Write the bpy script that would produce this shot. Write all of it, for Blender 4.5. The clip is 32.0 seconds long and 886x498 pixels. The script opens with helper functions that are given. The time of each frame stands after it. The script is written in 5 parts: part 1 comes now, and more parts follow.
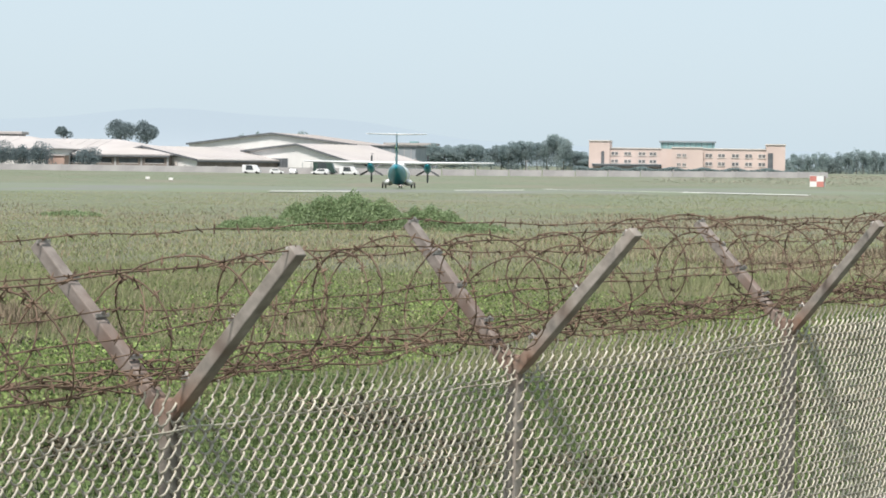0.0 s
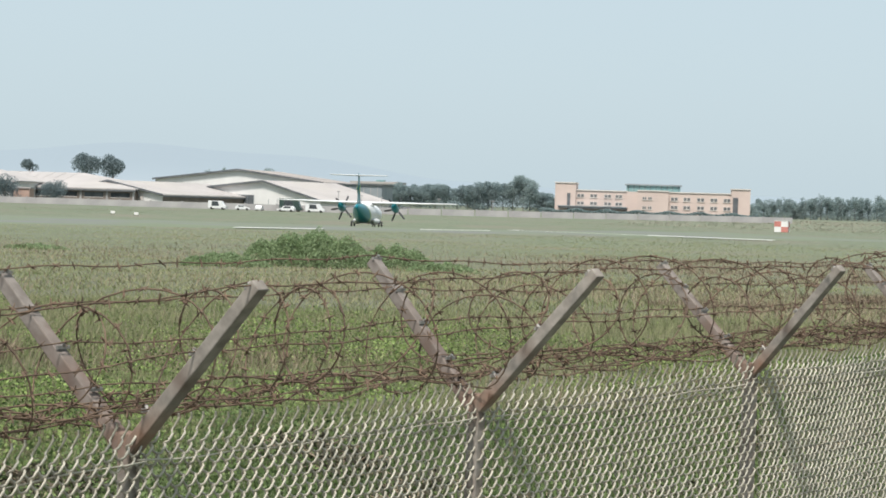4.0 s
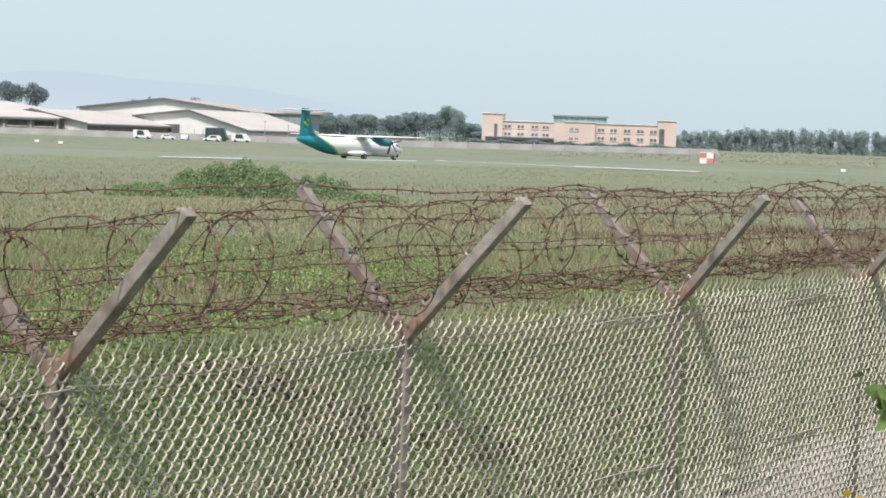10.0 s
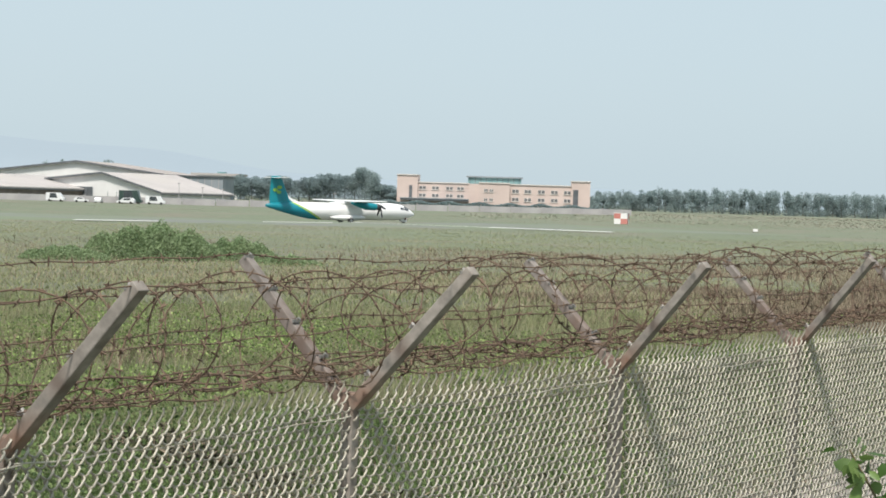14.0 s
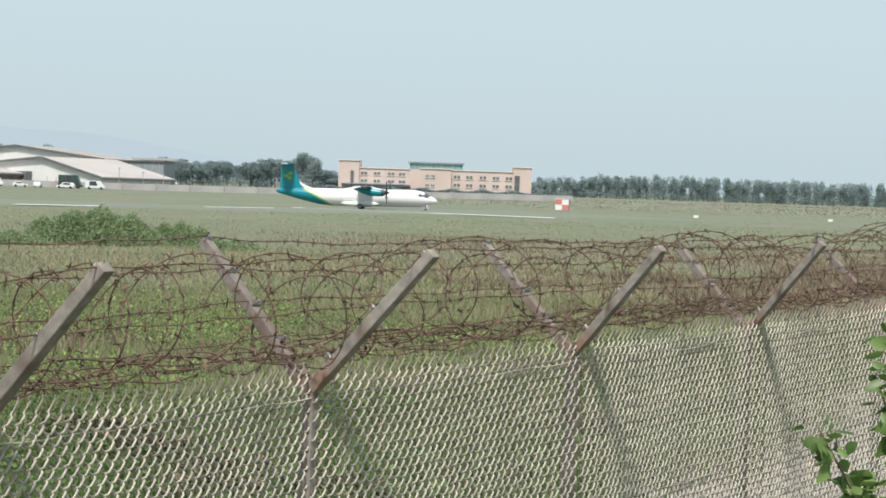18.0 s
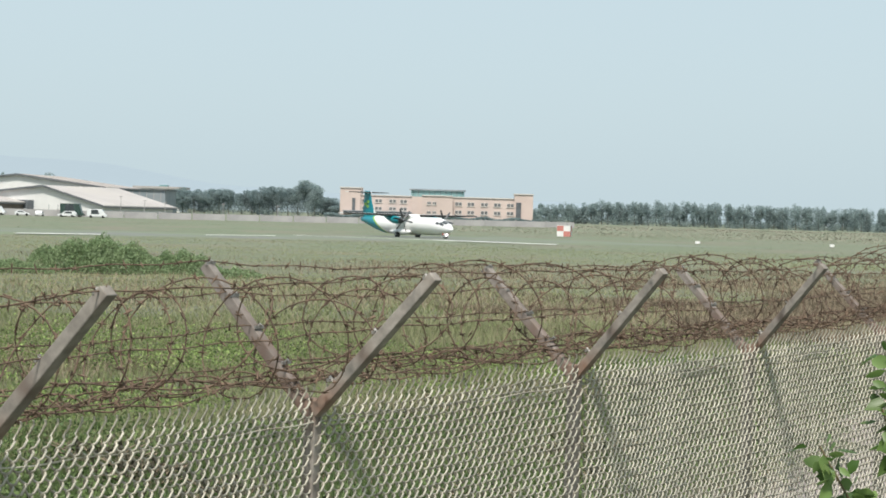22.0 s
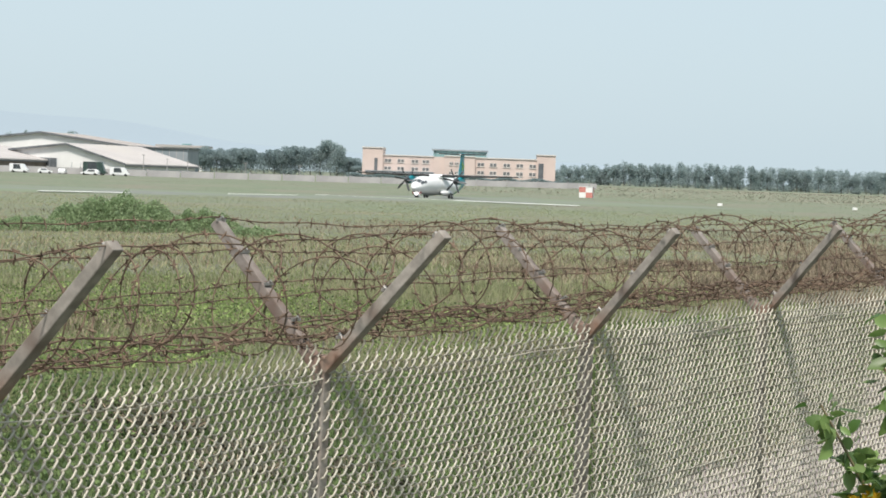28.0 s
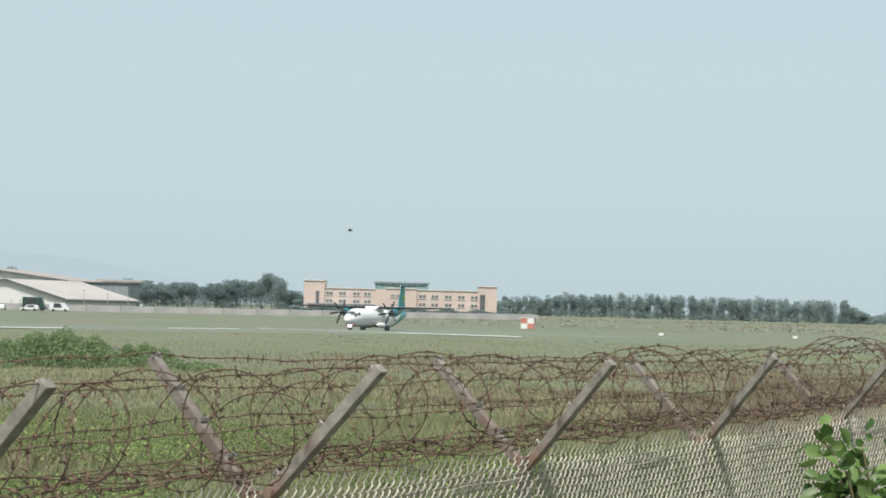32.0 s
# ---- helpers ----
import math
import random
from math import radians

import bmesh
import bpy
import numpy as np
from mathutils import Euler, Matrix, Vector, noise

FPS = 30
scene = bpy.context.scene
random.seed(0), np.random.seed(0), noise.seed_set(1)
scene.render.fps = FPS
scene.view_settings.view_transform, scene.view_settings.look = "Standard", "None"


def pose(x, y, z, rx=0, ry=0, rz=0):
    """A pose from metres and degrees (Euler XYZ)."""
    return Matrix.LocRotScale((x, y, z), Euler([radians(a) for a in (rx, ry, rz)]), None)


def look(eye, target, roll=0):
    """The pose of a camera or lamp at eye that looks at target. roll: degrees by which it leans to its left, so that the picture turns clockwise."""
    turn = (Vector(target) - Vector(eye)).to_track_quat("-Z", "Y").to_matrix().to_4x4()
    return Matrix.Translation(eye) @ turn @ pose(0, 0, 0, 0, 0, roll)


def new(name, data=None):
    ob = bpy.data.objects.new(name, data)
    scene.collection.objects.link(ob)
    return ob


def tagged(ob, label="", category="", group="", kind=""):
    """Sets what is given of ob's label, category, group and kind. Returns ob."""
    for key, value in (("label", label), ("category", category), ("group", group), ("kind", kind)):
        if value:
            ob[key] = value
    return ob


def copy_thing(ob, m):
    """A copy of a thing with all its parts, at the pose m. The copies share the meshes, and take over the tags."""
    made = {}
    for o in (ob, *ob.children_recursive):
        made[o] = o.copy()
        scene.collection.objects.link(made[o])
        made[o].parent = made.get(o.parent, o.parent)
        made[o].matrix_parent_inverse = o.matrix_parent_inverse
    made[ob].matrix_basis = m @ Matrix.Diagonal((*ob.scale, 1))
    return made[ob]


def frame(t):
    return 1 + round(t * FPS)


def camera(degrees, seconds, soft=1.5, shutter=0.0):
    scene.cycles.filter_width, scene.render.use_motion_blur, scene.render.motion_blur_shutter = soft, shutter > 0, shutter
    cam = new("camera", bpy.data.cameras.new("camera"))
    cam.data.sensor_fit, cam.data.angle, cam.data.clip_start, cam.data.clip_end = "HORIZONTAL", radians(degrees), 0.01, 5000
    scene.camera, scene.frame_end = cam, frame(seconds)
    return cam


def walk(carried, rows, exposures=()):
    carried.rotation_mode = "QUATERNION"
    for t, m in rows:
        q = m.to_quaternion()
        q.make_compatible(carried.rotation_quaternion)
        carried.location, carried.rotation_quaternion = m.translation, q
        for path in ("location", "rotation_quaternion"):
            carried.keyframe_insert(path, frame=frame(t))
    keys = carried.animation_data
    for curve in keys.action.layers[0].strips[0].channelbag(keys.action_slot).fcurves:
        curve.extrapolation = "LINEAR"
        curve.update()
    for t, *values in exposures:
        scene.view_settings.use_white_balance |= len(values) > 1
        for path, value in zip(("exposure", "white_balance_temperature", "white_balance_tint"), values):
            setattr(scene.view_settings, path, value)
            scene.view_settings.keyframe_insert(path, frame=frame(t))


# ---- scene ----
cam = camera(25.99, 32.0, soft=1.75)

# seconds, eye x y z, yaw (to the left of +y), pitch (up), lean
CAMERA_ROWS = [
    (0, 0.091, 0.035, 3.615, 8.384, -2.546, 0.767),
    (0.5, 0.096, 0.033, 3.615, 7.746, -2.273, 1.471),
    (1, 0.106, 0.033, 3.617, 7.338, -2.606, 1.053),
    (1.5, 0.100, 0.028, 3.621, 8.050, -1.865, 0.998),
    (2, 0.101, 0.038, 3.617, 7.769, -2.464, 1.228),
    (2.5, 0.098, 0.031, 3.620, 8.325, -2.520, 1.045),
    (3, 0.100, 0.033, 3.614, 7.626, -1.956, 1.673),
    (3.5, 0.098, 0.027, 3.611, 7.419, -1.262, 1.793),
    (5.5, 0.113, 0.019, 3.605, 7.292, -1.824, 1.561),
    (6, 0.111, 0.014, 3.603, 7.200, -1.391, 1.654),
    (6.5, 0.103, 0.009, 3.601, 7.219, -1.348, 2.183),
    (7, 0.101, 0.015, 3.598, 7.405, -1.863, 2.357),
    (7.5, 0.103, 0.005, 3.598, 7.014, -2.639, 2.180),
    (8, 0.093, 0.031, 3.595, 6.721, -2.298, 2.342),
    (8.5, 0.088, -0.003, 3.600, 5.470, -2.007, 3.138),
    (9, 0.085, 0.009, 3.598, 5.276, -2.633, 2.670),
    (9.5, 0.094, -0.004, 3.597, 3.848, -2.701, 2.949),
    (10, 0.096, 0.006, 3.601, 5.119, -3.351, 1.970),
    (10.5, 0.098, 0.005, 3.602, 4.676, -3.551, 1.656),
    (11, 0.091, 0.000, 3.600, 5.401, -3.446, 2.430),
    (11.5, 0.090, 0.006, 3.596, 5.325, -3.362, 2.577),
    (12, 0.092, 0.002, 3.594, 4.892, -3.293, 2.767),
    (12.5, 0.092, -0.000, 3.594, 3.295, -3.311, 2.654),
    (13, 0.084, -0.032, 3.605, 5.026, -2.103, 1.623),
    (13.5, 0.043, 0.057, 3.619, 3.401, -1.460, 0.981),
    (14, -0.020, 0.022, 3.629, 2.643, -1.444, 1.748),
    (14.5, -0.062, 0.023, 3.620, 2.733, -2.771, 1.950),
    (16.5, -0.087, -0.037, 3.614, 1.981, -1.778, 1.970),
    (17, -0.086, -0.042, 3.614, 1.425, -2.411, 1.044),
    (17.5, -0.088, -0.041, 3.612, 1.767, -2.125, 1.718),
    (18, -0.088, -0.009, 3.616, 0.877, -1.815, 1.909),
    (18.5, -0.089, -0.022, 3.606, 1.063, -1.845, 2.202),
    (19, -0.084, -0.015, 3.604, -0.133, -2.149, 2.618),
    (19.5, -0.083, -0.015, 3.603, 0.290, -1.989, 2.544),
    (20, -0.090, -0.029, 3.604, 0.570, 0.080, 2.239),
    (20.5, -0.089, -0.044, 3.605, 2.578, 0.826, 2.478),
    (21, -0.086, -0.037, 3.603, 1.045, 0.700, 2.824),
    (21.5, -0.086, -0.022, 3.605, 0.260, 0.067, 2.324),
    (22, -0.087, -0.022, 3.603, 0.954, -1.010, 1.664),
    (22.5, -0.090, -0.018, 3.599, 1.002, -1.976, 2.123),
    (23, -0.094, -0.006, 3.599, -0.253, -1.901, 2.344),
    (23.5, -0.087, -0.011, 3.599, -0.271, -1.818, 1.624),
    (24, -0.072, -0.013, 3.602, 0.336, -2.944, 1.389),
    (24.5, -0.062, -0.011, 3.606, 1.984, -3.121, 1.909),
    (25, -0.056, -0.009, 3.603, 2.036, -2.768, 1.679),
    (25.5, -0.051, -0.020, 3.605, 1.250, -2.152, 1.557),
    (26, -0.046, -0.022, 3.601, 1.240, -1.842, 2.013),
    (26.5, -0.049, -0.027, 3.598, 1.722, -2.231, 2.496),
    (28.5, -0.042, -0.001, 3.594, 1.735, -2.193, 1.746),
    (29, -0.045, 0.003, 3.594, 2.103, -1.795, 1.563),
    (29.5, -0.044, -0.001, 3.592, 1.754, -1.475, 1.138),
    (30, -0.039, 0.003, 3.596, 2.057, -1.640, 0.902),
    (30.5, -0.042, -0.001, 3.597, 2.566, -1.531, 1.536),
    (31, -0.042, 0.002, 3.597, 0.366, -1.046, 1.706),
    (31.5, -0.030, -0.012, 3.605, 1.019, 0.932, 0.709),
    (32, -0.021, -0.031, 3.601, -0.040, 1.780, 1.505),]


def camera_pose(x, y, z, yaw, pitch, lean):
    a, b = radians(yaw), radians(pitch)
    ahead = Vector((-math.sin(a) * math.cos(b), math.cos(a) * math.cos(b), math.sin(b)))
    eye = Vector((x, y, z))
    return look(eye, eye + ahead, lean)


walk(cam, [(r[0], camera_pose(*r[1:])) for r in CAMERA_ROWS],
     exposures=[(0, 0.51, 6500, 14), (1, 0.39, 6500, 13), (3, 0.35, 6500, 12), (7, 0.31, 6500, 11), (9, 0.45, 6500, 13), (11, 0.47, 6500, 15), (12, 0.47, 6500, 14), (13, 0.48, 6500, 14), (14, 0.35, 6500, 12), (18, 0.34, 6500, 11), (20, 0.36, 6500, 11), (21, 0.25, 6500, 9), (22, 0.35, 6500, 10), (23, 0.36, 6500, 11), (24, 0.43, 6500, 13), (25, 0.43, 6500, 14), (26, 0.35, 6500, 12), (29, 0.45, 6500, 12), (30, 0.37, 6500, 11), (32, 0.27, 6500, 8)])

# ---- light: a bright, hazy sky with a veiled sun ----
SUN_ELEVATION, SUN_AZIMUTH = radians(60), radians(-172)   # azimuth from +y towards +x
world = bpy.data.worlds.new("hazy_sky")
scene.world = world
world.use_nodes = True
wn, wl = world.node_tree.nodes, world.node_tree.links
sky = wn.new("ShaderNodeTexSky")
sky.sky_type = "NISHITA"
sky.sun_disc = False
sky.sun_elevation = SUN_ELEVATION
sky.sun_rotation = SUN_AZIMUTH
sky.air_density, sky.dust_density, sky.ozone_density = 1.0, 3.0, 1.5
veil = wn.new("ShaderNodeMixRGB")
veil.inputs["Fac"].default_value = 0.82
veil.inputs["Color2"].default_value = (6.0, 7.35, 7.9, 1)
wl.new(sky.outputs["Color"], veil.inputs["Color1"])
wl.new(veil.outputs["Color"], wn["Background"].inputs["Color"])
wn["Background"].inputs["Strength"].default_value = 0.085

sun = new("sun", bpy.data.lights.new("sun", "SUN"))
sun.data.energy, sun.data.angle, sun.data.color = 4.4, radians(9), (1.0, 0.95, 0.88)
sun_way = Vector((math.sin(SUN_AZIMUTH) * math.cos(SUN_ELEVATION), math.cos(SUN_AZIMUTH) * math.cos(SUN_ELEVATION), math.sin(SUN_ELEVATION)))
sun.matrix_world = look(sun_way * 50, (0, 0, 0))


# ---- materials ----
def material(name, a, b, scale=1.0, rough=0.8, metal=0.0, bump=0.0, stain=None, stain_scale=0.3, stain_at=0.6, rand="", spread=0.0, detail=6.0, third=None):
    """Two colours mixed by fine noise, a third as larger stains, and a value shift per piece."""
    m = bpy.data.materials.new(name)
    m.use_nodes = True
    n, l = m.node_tree.nodes, m.node_tree.links
    s = n["Principled BSDF"]
    tc = n.new("ShaderNodeTexCoord")
    t = n.new("ShaderNodeTexNoise")
    t.inputs["Scale"].default_value, t.inputs["Detail"].default_value = scale, detail
    l.new(tc.outputs["Object"], t.inputs["Vector"])
    ramp = n.new("ShaderNodeValToRGB")
    ramp.color_ramp.elements[0].position, ramp.color_ramp.elements[1].position = 0.35, 0.65
    ramp.color_ramp.elements[0].color, ramp.color_ramp.elements[1].color = (*a, 1), (*b, 1)
    l.new(t.outputs["Fac"], ramp.inputs["Fac"])
    out = ramp.outputs["Color"]
    if stain:
        t2 = n.new("ShaderNodeTexNoise")
        t2.inputs["Scale"].default_value, t2.inputs["Detail"].default_value = stain_scale, 8.0
        l.new(tc.outputs["Object"], t2.inputs["Vector"])
        r2 = n.new("ShaderNodeValToRGB")
        r2.color_ramp.elements[0].position, r2.color_ramp.elements[1].position = stain_at - 0.08, stain_at + 0.1
        l.new(t2.outputs["Fac"], r2.inputs["Fac"])
        mix = n.new("ShaderNodeMixRGB")
        mix.inputs["Color2"].default_value = (*stain, 1)
        l.new(r2.outputs["Color"], mix.inputs["Fac"])
        l.new(out, mix.inputs["Color1"])
        out = mix.outputs["Color"]
    if rand:
        src = n.new("ShaderNodeNewGeometry").outputs["Random Per Island"] if rand == "island" else n.new("ShaderNodeObjectInfo").outputs["Random"]
        if third:
            r3 = n.new("ShaderNodeValToRGB")
            r3.color_ramp.elements[0].position, r3.color_ramp.elements[1].position = 0.7, 0.9
            l.new(src, r3.inputs["Fac"])
            mix3 = n.new("ShaderNodeMixRGB")
            mix3.inputs["Color2"].default_value = (*third, 1)
            l.new(r3.outputs["Color"], mix3.inputs["Fac"])
            l.new(out, mix3.inputs["Color1"])
            out = mix3.outputs["Color"]
        mul = n.new("ShaderNodeMath")
        mul.operation = "MULTIPLY_ADD"
        mul.inputs[1].default_value, mul.inputs[2].default_value = 7.31, 0.0
        l.new(src, mul.inputs[0])
        fr = n.new("ShaderNodeMath")
        fr.operation = "FRACT"
        l.new(mul.outputs[0], fr.inputs[0])
        mr = n.new("ShaderNodeMapRange")
        mr.inputs["To Min"].default_value, mr.inputs["To Max"].default_value = 1.0 - spread, 1.0 + spread
        l.new(fr.outputs[0], mr.inputs["Value"])
        hsv = n.new("ShaderNodeHueSaturation")
        l.new(mr.outputs[0], hsv.inputs["Value"])
        l.new(out, hsv.inputs["Color"])
        out = hsv.outputs["Color"]
    l.new(out, s.inputs["Base Color"])
    s.inputs["Roughness"].default_value, s.inputs["Metallic"].default_value = rough, metal
    if bump:
        bn = n.new("ShaderNodeBump")
        bn.inputs["Strength"].default_value = bump
        bn.inputs["Distance"].default_value = 0.02
        l.new(t.outputs["Fac"], bn.inputs["Height"])
        l.new(bn.outputs["Normal"], s.inputs["Normal"])
    return m


def leafy(m, amount=0.35):
    """Lets some light through leaves."""
    n, l = m.node_tree.nodes, m.node_tree.links
    s, o = n["Principled BSDF"], n["Material Output"]
    tr = n.new("ShaderNodeBsdfTranslucent")
    l.new(s.inputs["Base Color"].links[0].from_socket, tr.inputs["Color"])
    mix = n.new("ShaderNodeMixShader")
    mix.inputs["Fac"].default_value = amount
    l.new(s.outputs[0], mix.inputs[1])
    l.new(tr.outputs[0], mix.inputs[2])
    l.new(mix.outputs[0], o.inputs["Surface"])
    return m


def glow(name, colour, strength):
    m = bpy.data.materials.new(name)
    m.use_nodes = True
    s = m.node_tree.nodes["Principled BSDF"]
    s.inputs["Base Color"].default_value = (*colour, 1)
    s.inputs["Emission Color"].default_value = (*colour, 1)
    s.inputs["Emission Strength"].default_value = strength
    return m


M_GROUND = material("rough_turf", (0.1, 0.124, 0.077), (0.138, 0.16, 0.1), 0.9, 0.95, bump=0.6, stain=(0.15, 0.142, 0.104), stain_scale=0.055, stain_at=0.55)
def darken_near_ground(m, y0, y1, colour):
    """Near ground painted darker for blade shade and weaker bounce, fading to mown turf."""
    n, l = m.node_tree.nodes, m.node_tree.links
    s = n["Principled BSDF"]
    tc, sep, mr, mix = n.new("ShaderNodeTexCoord"), n.new("ShaderNodeSeparateXYZ"), n.new("ShaderNodeMapRange"), n.new("ShaderNodeMixRGB")
    l.new(tc.outputs["Object"], sep.inputs[0])
    l.new(sep.outputs["Y"], mr.inputs["Value"])
    mr.inputs["From Min"].default_value, mr.inputs["From Max"].default_value = y0, y1
    mix.inputs["Color1"].default_value = (*colour, 1)
    l.new(mr.outputs[0], mix.inputs["Fac"])
    l.new(s.inputs["Base Color"].links[0].from_socket, mix.inputs["Color2"])
    l.new(mix.outputs[0], s.inputs["Base Color"])


darken_near_ground(M_GROUND, 60, 200, (0.095, 0.1, 0.06))
M_TRACK = material("gravel_track", (0.18, 0.15, 0.14), (0.242, 0.202, 0.19), 9.0, 0.95, bump=0.5, stain=(0.17, 0.148, 0.13), stain_scale=0.8)
M_ASPHALT = material("worn_asphalt", (0.125, 0.132, 0.12), (0.152, 0.156, 0.146), 0.35, 0.9, stain=(0.128, 0.155, 0.095), stain_scale=0.06, stain_at=0.47)
M_PALE = material("pale_strip_surface", (0.521, 0.521, 0.487), (0.655, 0.655, 0.622), 0.6, 0.7)
M_CONCRETE = material("weathered_concrete", (0.188, 0.17, 0.147), (0.3, 0.274, 0.24), 22.0, 0.92, bump=0.12, stain=(0.143, 0.109, 0.088), stain_scale=4.5, stain_at=0.6, rand="object", spread=0.1)
M_CONCRETE_B = material("brown_stained_concrete", (0.143, 0.124, 0.109), (0.235, 0.21, 0.189), 20.0, 0.92, bump=0.12, stain=(0.139, 0.099, 0.08), stain_scale=4.0, stain_at=0.57, rand="object", spread=0.15)
def rusty_fork(m, z, colour, amount):
    """Rust that has run from the wire into the concrete round the fork."""
    n, l = m.node_tree.nodes, m.node_tree.links
    s = n["Principled BSDF"]
    tc, sep, near, dust, mul, mix = (n.new("ShaderNode" + k) for k in ("TexCoord", "SeparateXYZ", "MapRange", "TexNoise", "Math", "MixRGB"))
    off = n.new("ShaderNodeMath")
    off.operation, mul.operation = "SUBTRACT", "MULTIPLY"
    size = n.new("ShaderNodeMath")
    size.operation = "ABSOLUTE"
    off.inputs[1].default_value = z
    l.new(tc.outputs["Object"], sep.inputs[0])
    l.new(sep.outputs["Z"], off.inputs[0])
    l.new(off.outputs[0], size.inputs[0])
    l.new(size.outputs[0], near.inputs["Value"])
    near.inputs["From Min"].default_value, near.inputs["From Max"].default_value = 0.0, 0.13
    near.inputs["To Min"].default_value, near.inputs["To Max"].default_value = amount, 0.0
    dust.inputs["Scale"].default_value = 16.0
    l.new(tc.outputs["Object"], dust.inputs["Vector"])
    l.new(near.outputs[0], mul.inputs[0])
    l.new(dust.outputs["Fac"], mul.inputs[1])
    l.new(mul.outputs[0], mix.inputs["Fac"])
    l.new(s.inputs["Base Color"].links[0].from_socket, mix.inputs["Color1"])
    mix.inputs["Color2"].default_value = (*colour, 1)
    l.new(mix.outputs[0], s.inputs["Base Color"])


rusty_fork(M_CONCRETE, 2.17, (0.2, 0.105, 0.065), 1.4)
rusty_fork(M_CONCRETE_B, 2.2, (0.17, 0.1, 0.07), 1.2)
M_WIRE = material("coated_fence_wire", (0.34, 0.318, 0.257), (0.44, 0.412, 0.338), 18.0, 0.55, metal=0.0, stain=(0.17, 0.13, 0.1), stain_scale=4.0, stain_at=0.66, rand="object", spread=0.14)
M_RUST = material("rusted_wire", (0.095, 0.064, 0.044), (0.17, 0.115, 0.078), 14.0, 0.85, metal=0.2, bump=0.3, rand="island", spread=0.2)
M_CLIP = material("galvanised_clip", (0.252, 0.244, 0.227), (0.353, 0.336, 0.311), 30.0, 0.55, metal=0.6)
M_GRASS = leafy(material("meadow_grass", (0.198, 0.232, 0.102), (0.272, 0.276, 0.148), 0.12, 0.8, rand="island", spread=0.2, third=(0.292, 0.273, 0.166)), 0.4)
M_STRAW = leafy(material("dry_grass_stems", (0.28, 0.245, 0.165), (0.36, 0.31, 0.215), 0.3, 0.85, rand="island", spread=0.25, third=(0.254, 0.169, 0.113)), 0.2)
M_VERGE = material("rough_verge_grass", (0.2, 0.196, 0.15), (0.25, 0.235, 0.185), 0.1, 0.9, rand="island", spread=0.2)
M_TURF = leafy(material("short_turf_blades", (0.14, 0.168, 0.09), (0.185, 0.2, 0.12), 0.12, 0.85, rand="island", spread=0.15), 0.3)
M_DOCK = leafy(material("dark_track_side_weeds", (0.105, 0.158, 0.05), (0.158, 0.212, 0.078), 0.6, 0.75, rand="island", spread=0.35, third=(0.062, 0.1, 0.034)), 0.35)
M_WEED = leafy(material("leafy_weeds", (0.192, 0.272, 0.078), (0.275, 0.35, 0.124), 0.5, 0.75, rand="island", spread=0.45, third=(0.07, 0.115, 0.035), stain=(0.085, 0.1, 0.045), stain_scale=0.45, stain_at=0.58), 0.4)
M_BUSH = leafy(material("bush_leaves", (0.22, 0.305, 0.15), (0.285, 0.365, 0.2), 0.8, 0.75, rand="island", spread=0.25, third=(0.151, 0.202, 0.097)), 0.5)
M_DEAD = material("dead_brown_stems", (0.138, 0.110, 0.075), (0.220, 0.176, 0.121), 6.0, 0.9, rand="island", spread=0.4)
M_LEAF = leafy(material("shrub_leaves", (0.115, 0.195, 0.05), (0.195, 0.285, 0.092), 9.0, 0.45, rand="island", spread=0.35, third=(0.055, 0.11, 0.025)), 0.4)
M_TWIG = material("green_brown_twig", (0.101, 0.084, 0.042), (0.168, 0.134, 0.067), 30.0, 0.8)
M_GORSE = leafy(material("yellow_gorse_petals", (0.63, 0.386, 0.013), (0.756, 0.521, 0.025), 40.0, 0.55, rand="island", spread=0.25, third=(0.504, 0.269, 0.017)), 0.3)
# Far foliage: distance haze is painted into these pale bluish leaf colours
M_TREE = leafy(material("haze_toned_woodland_leaves", (0.25, 0.315, 0.318), (0.29, 0.36, 0.36), 0.06, 0.85, rand="island", spread=0.1), 0.6)
M_TREE_PALE = leafy(material("haze_paled_leaves", (0.29, 0.36, 0.355), (0.34, 0.41, 0.405), 0.06, 0.85, rand="island", spread=0.1), 0.6)
M_PINE = leafy(material("haze_toned_pine_needles", (0.15, 0.195, 0.205), (0.185, 0.235, 0.245), 0.2, 0.85, rand="island", spread=0.15), 0.45)
M_HOLLOW = material("hollow_shade_leaves", (0.042, 0.042, 0.025), (0.084, 0.071, 0.046), 5.0, 0.9, rand="island", spread=0.4)
M_BARK = material("grey_bark", (0.134, 0.118, 0.101), (0.218, 0.202, 0.176), 2.0, 0.9)
M_TERRA = material("salmon_render", (0.5, 0.405, 0.365), (0.545, 0.445, 0.4), 0.15, 0.85, stain=(0.47, 0.385, 0.35), stain_scale=0.1)
M_TEAL_ROOF = material("blue_green_cladding", (0.134, 0.252, 0.26), (0.202, 0.319, 0.319), 0.4, 0.5)
M_SHEET = material("white_roof_sheets", (0.345, 0.322, 0.31), (0.4, 0.375, 0.36), 0.08, 0.8, stain=(0.386, 0.361, 0.336), stain_scale=0.06)
M_WALLW = material("white_hangar_cladding", (0.6, 0.59, 0.58), (0.67, 0.66, 0.645), 0.2, 0.6)
M_WALLG = material("grey_hangar_cladding", (0.185, 0.215, 0.235), (0.24, 0.265, 0.28), 0.2, 0.6)
M_WALLB = material("brown_brick_wall", (0.168, 0.139, 0.122), (0.227, 0.189, 0.168), 0.5, 0.85)
M_BRICK = material("orange_brick_wall", (0.33, 0.23, 0.19), (0.385, 0.275, 0.228), 0.8, 0.85)
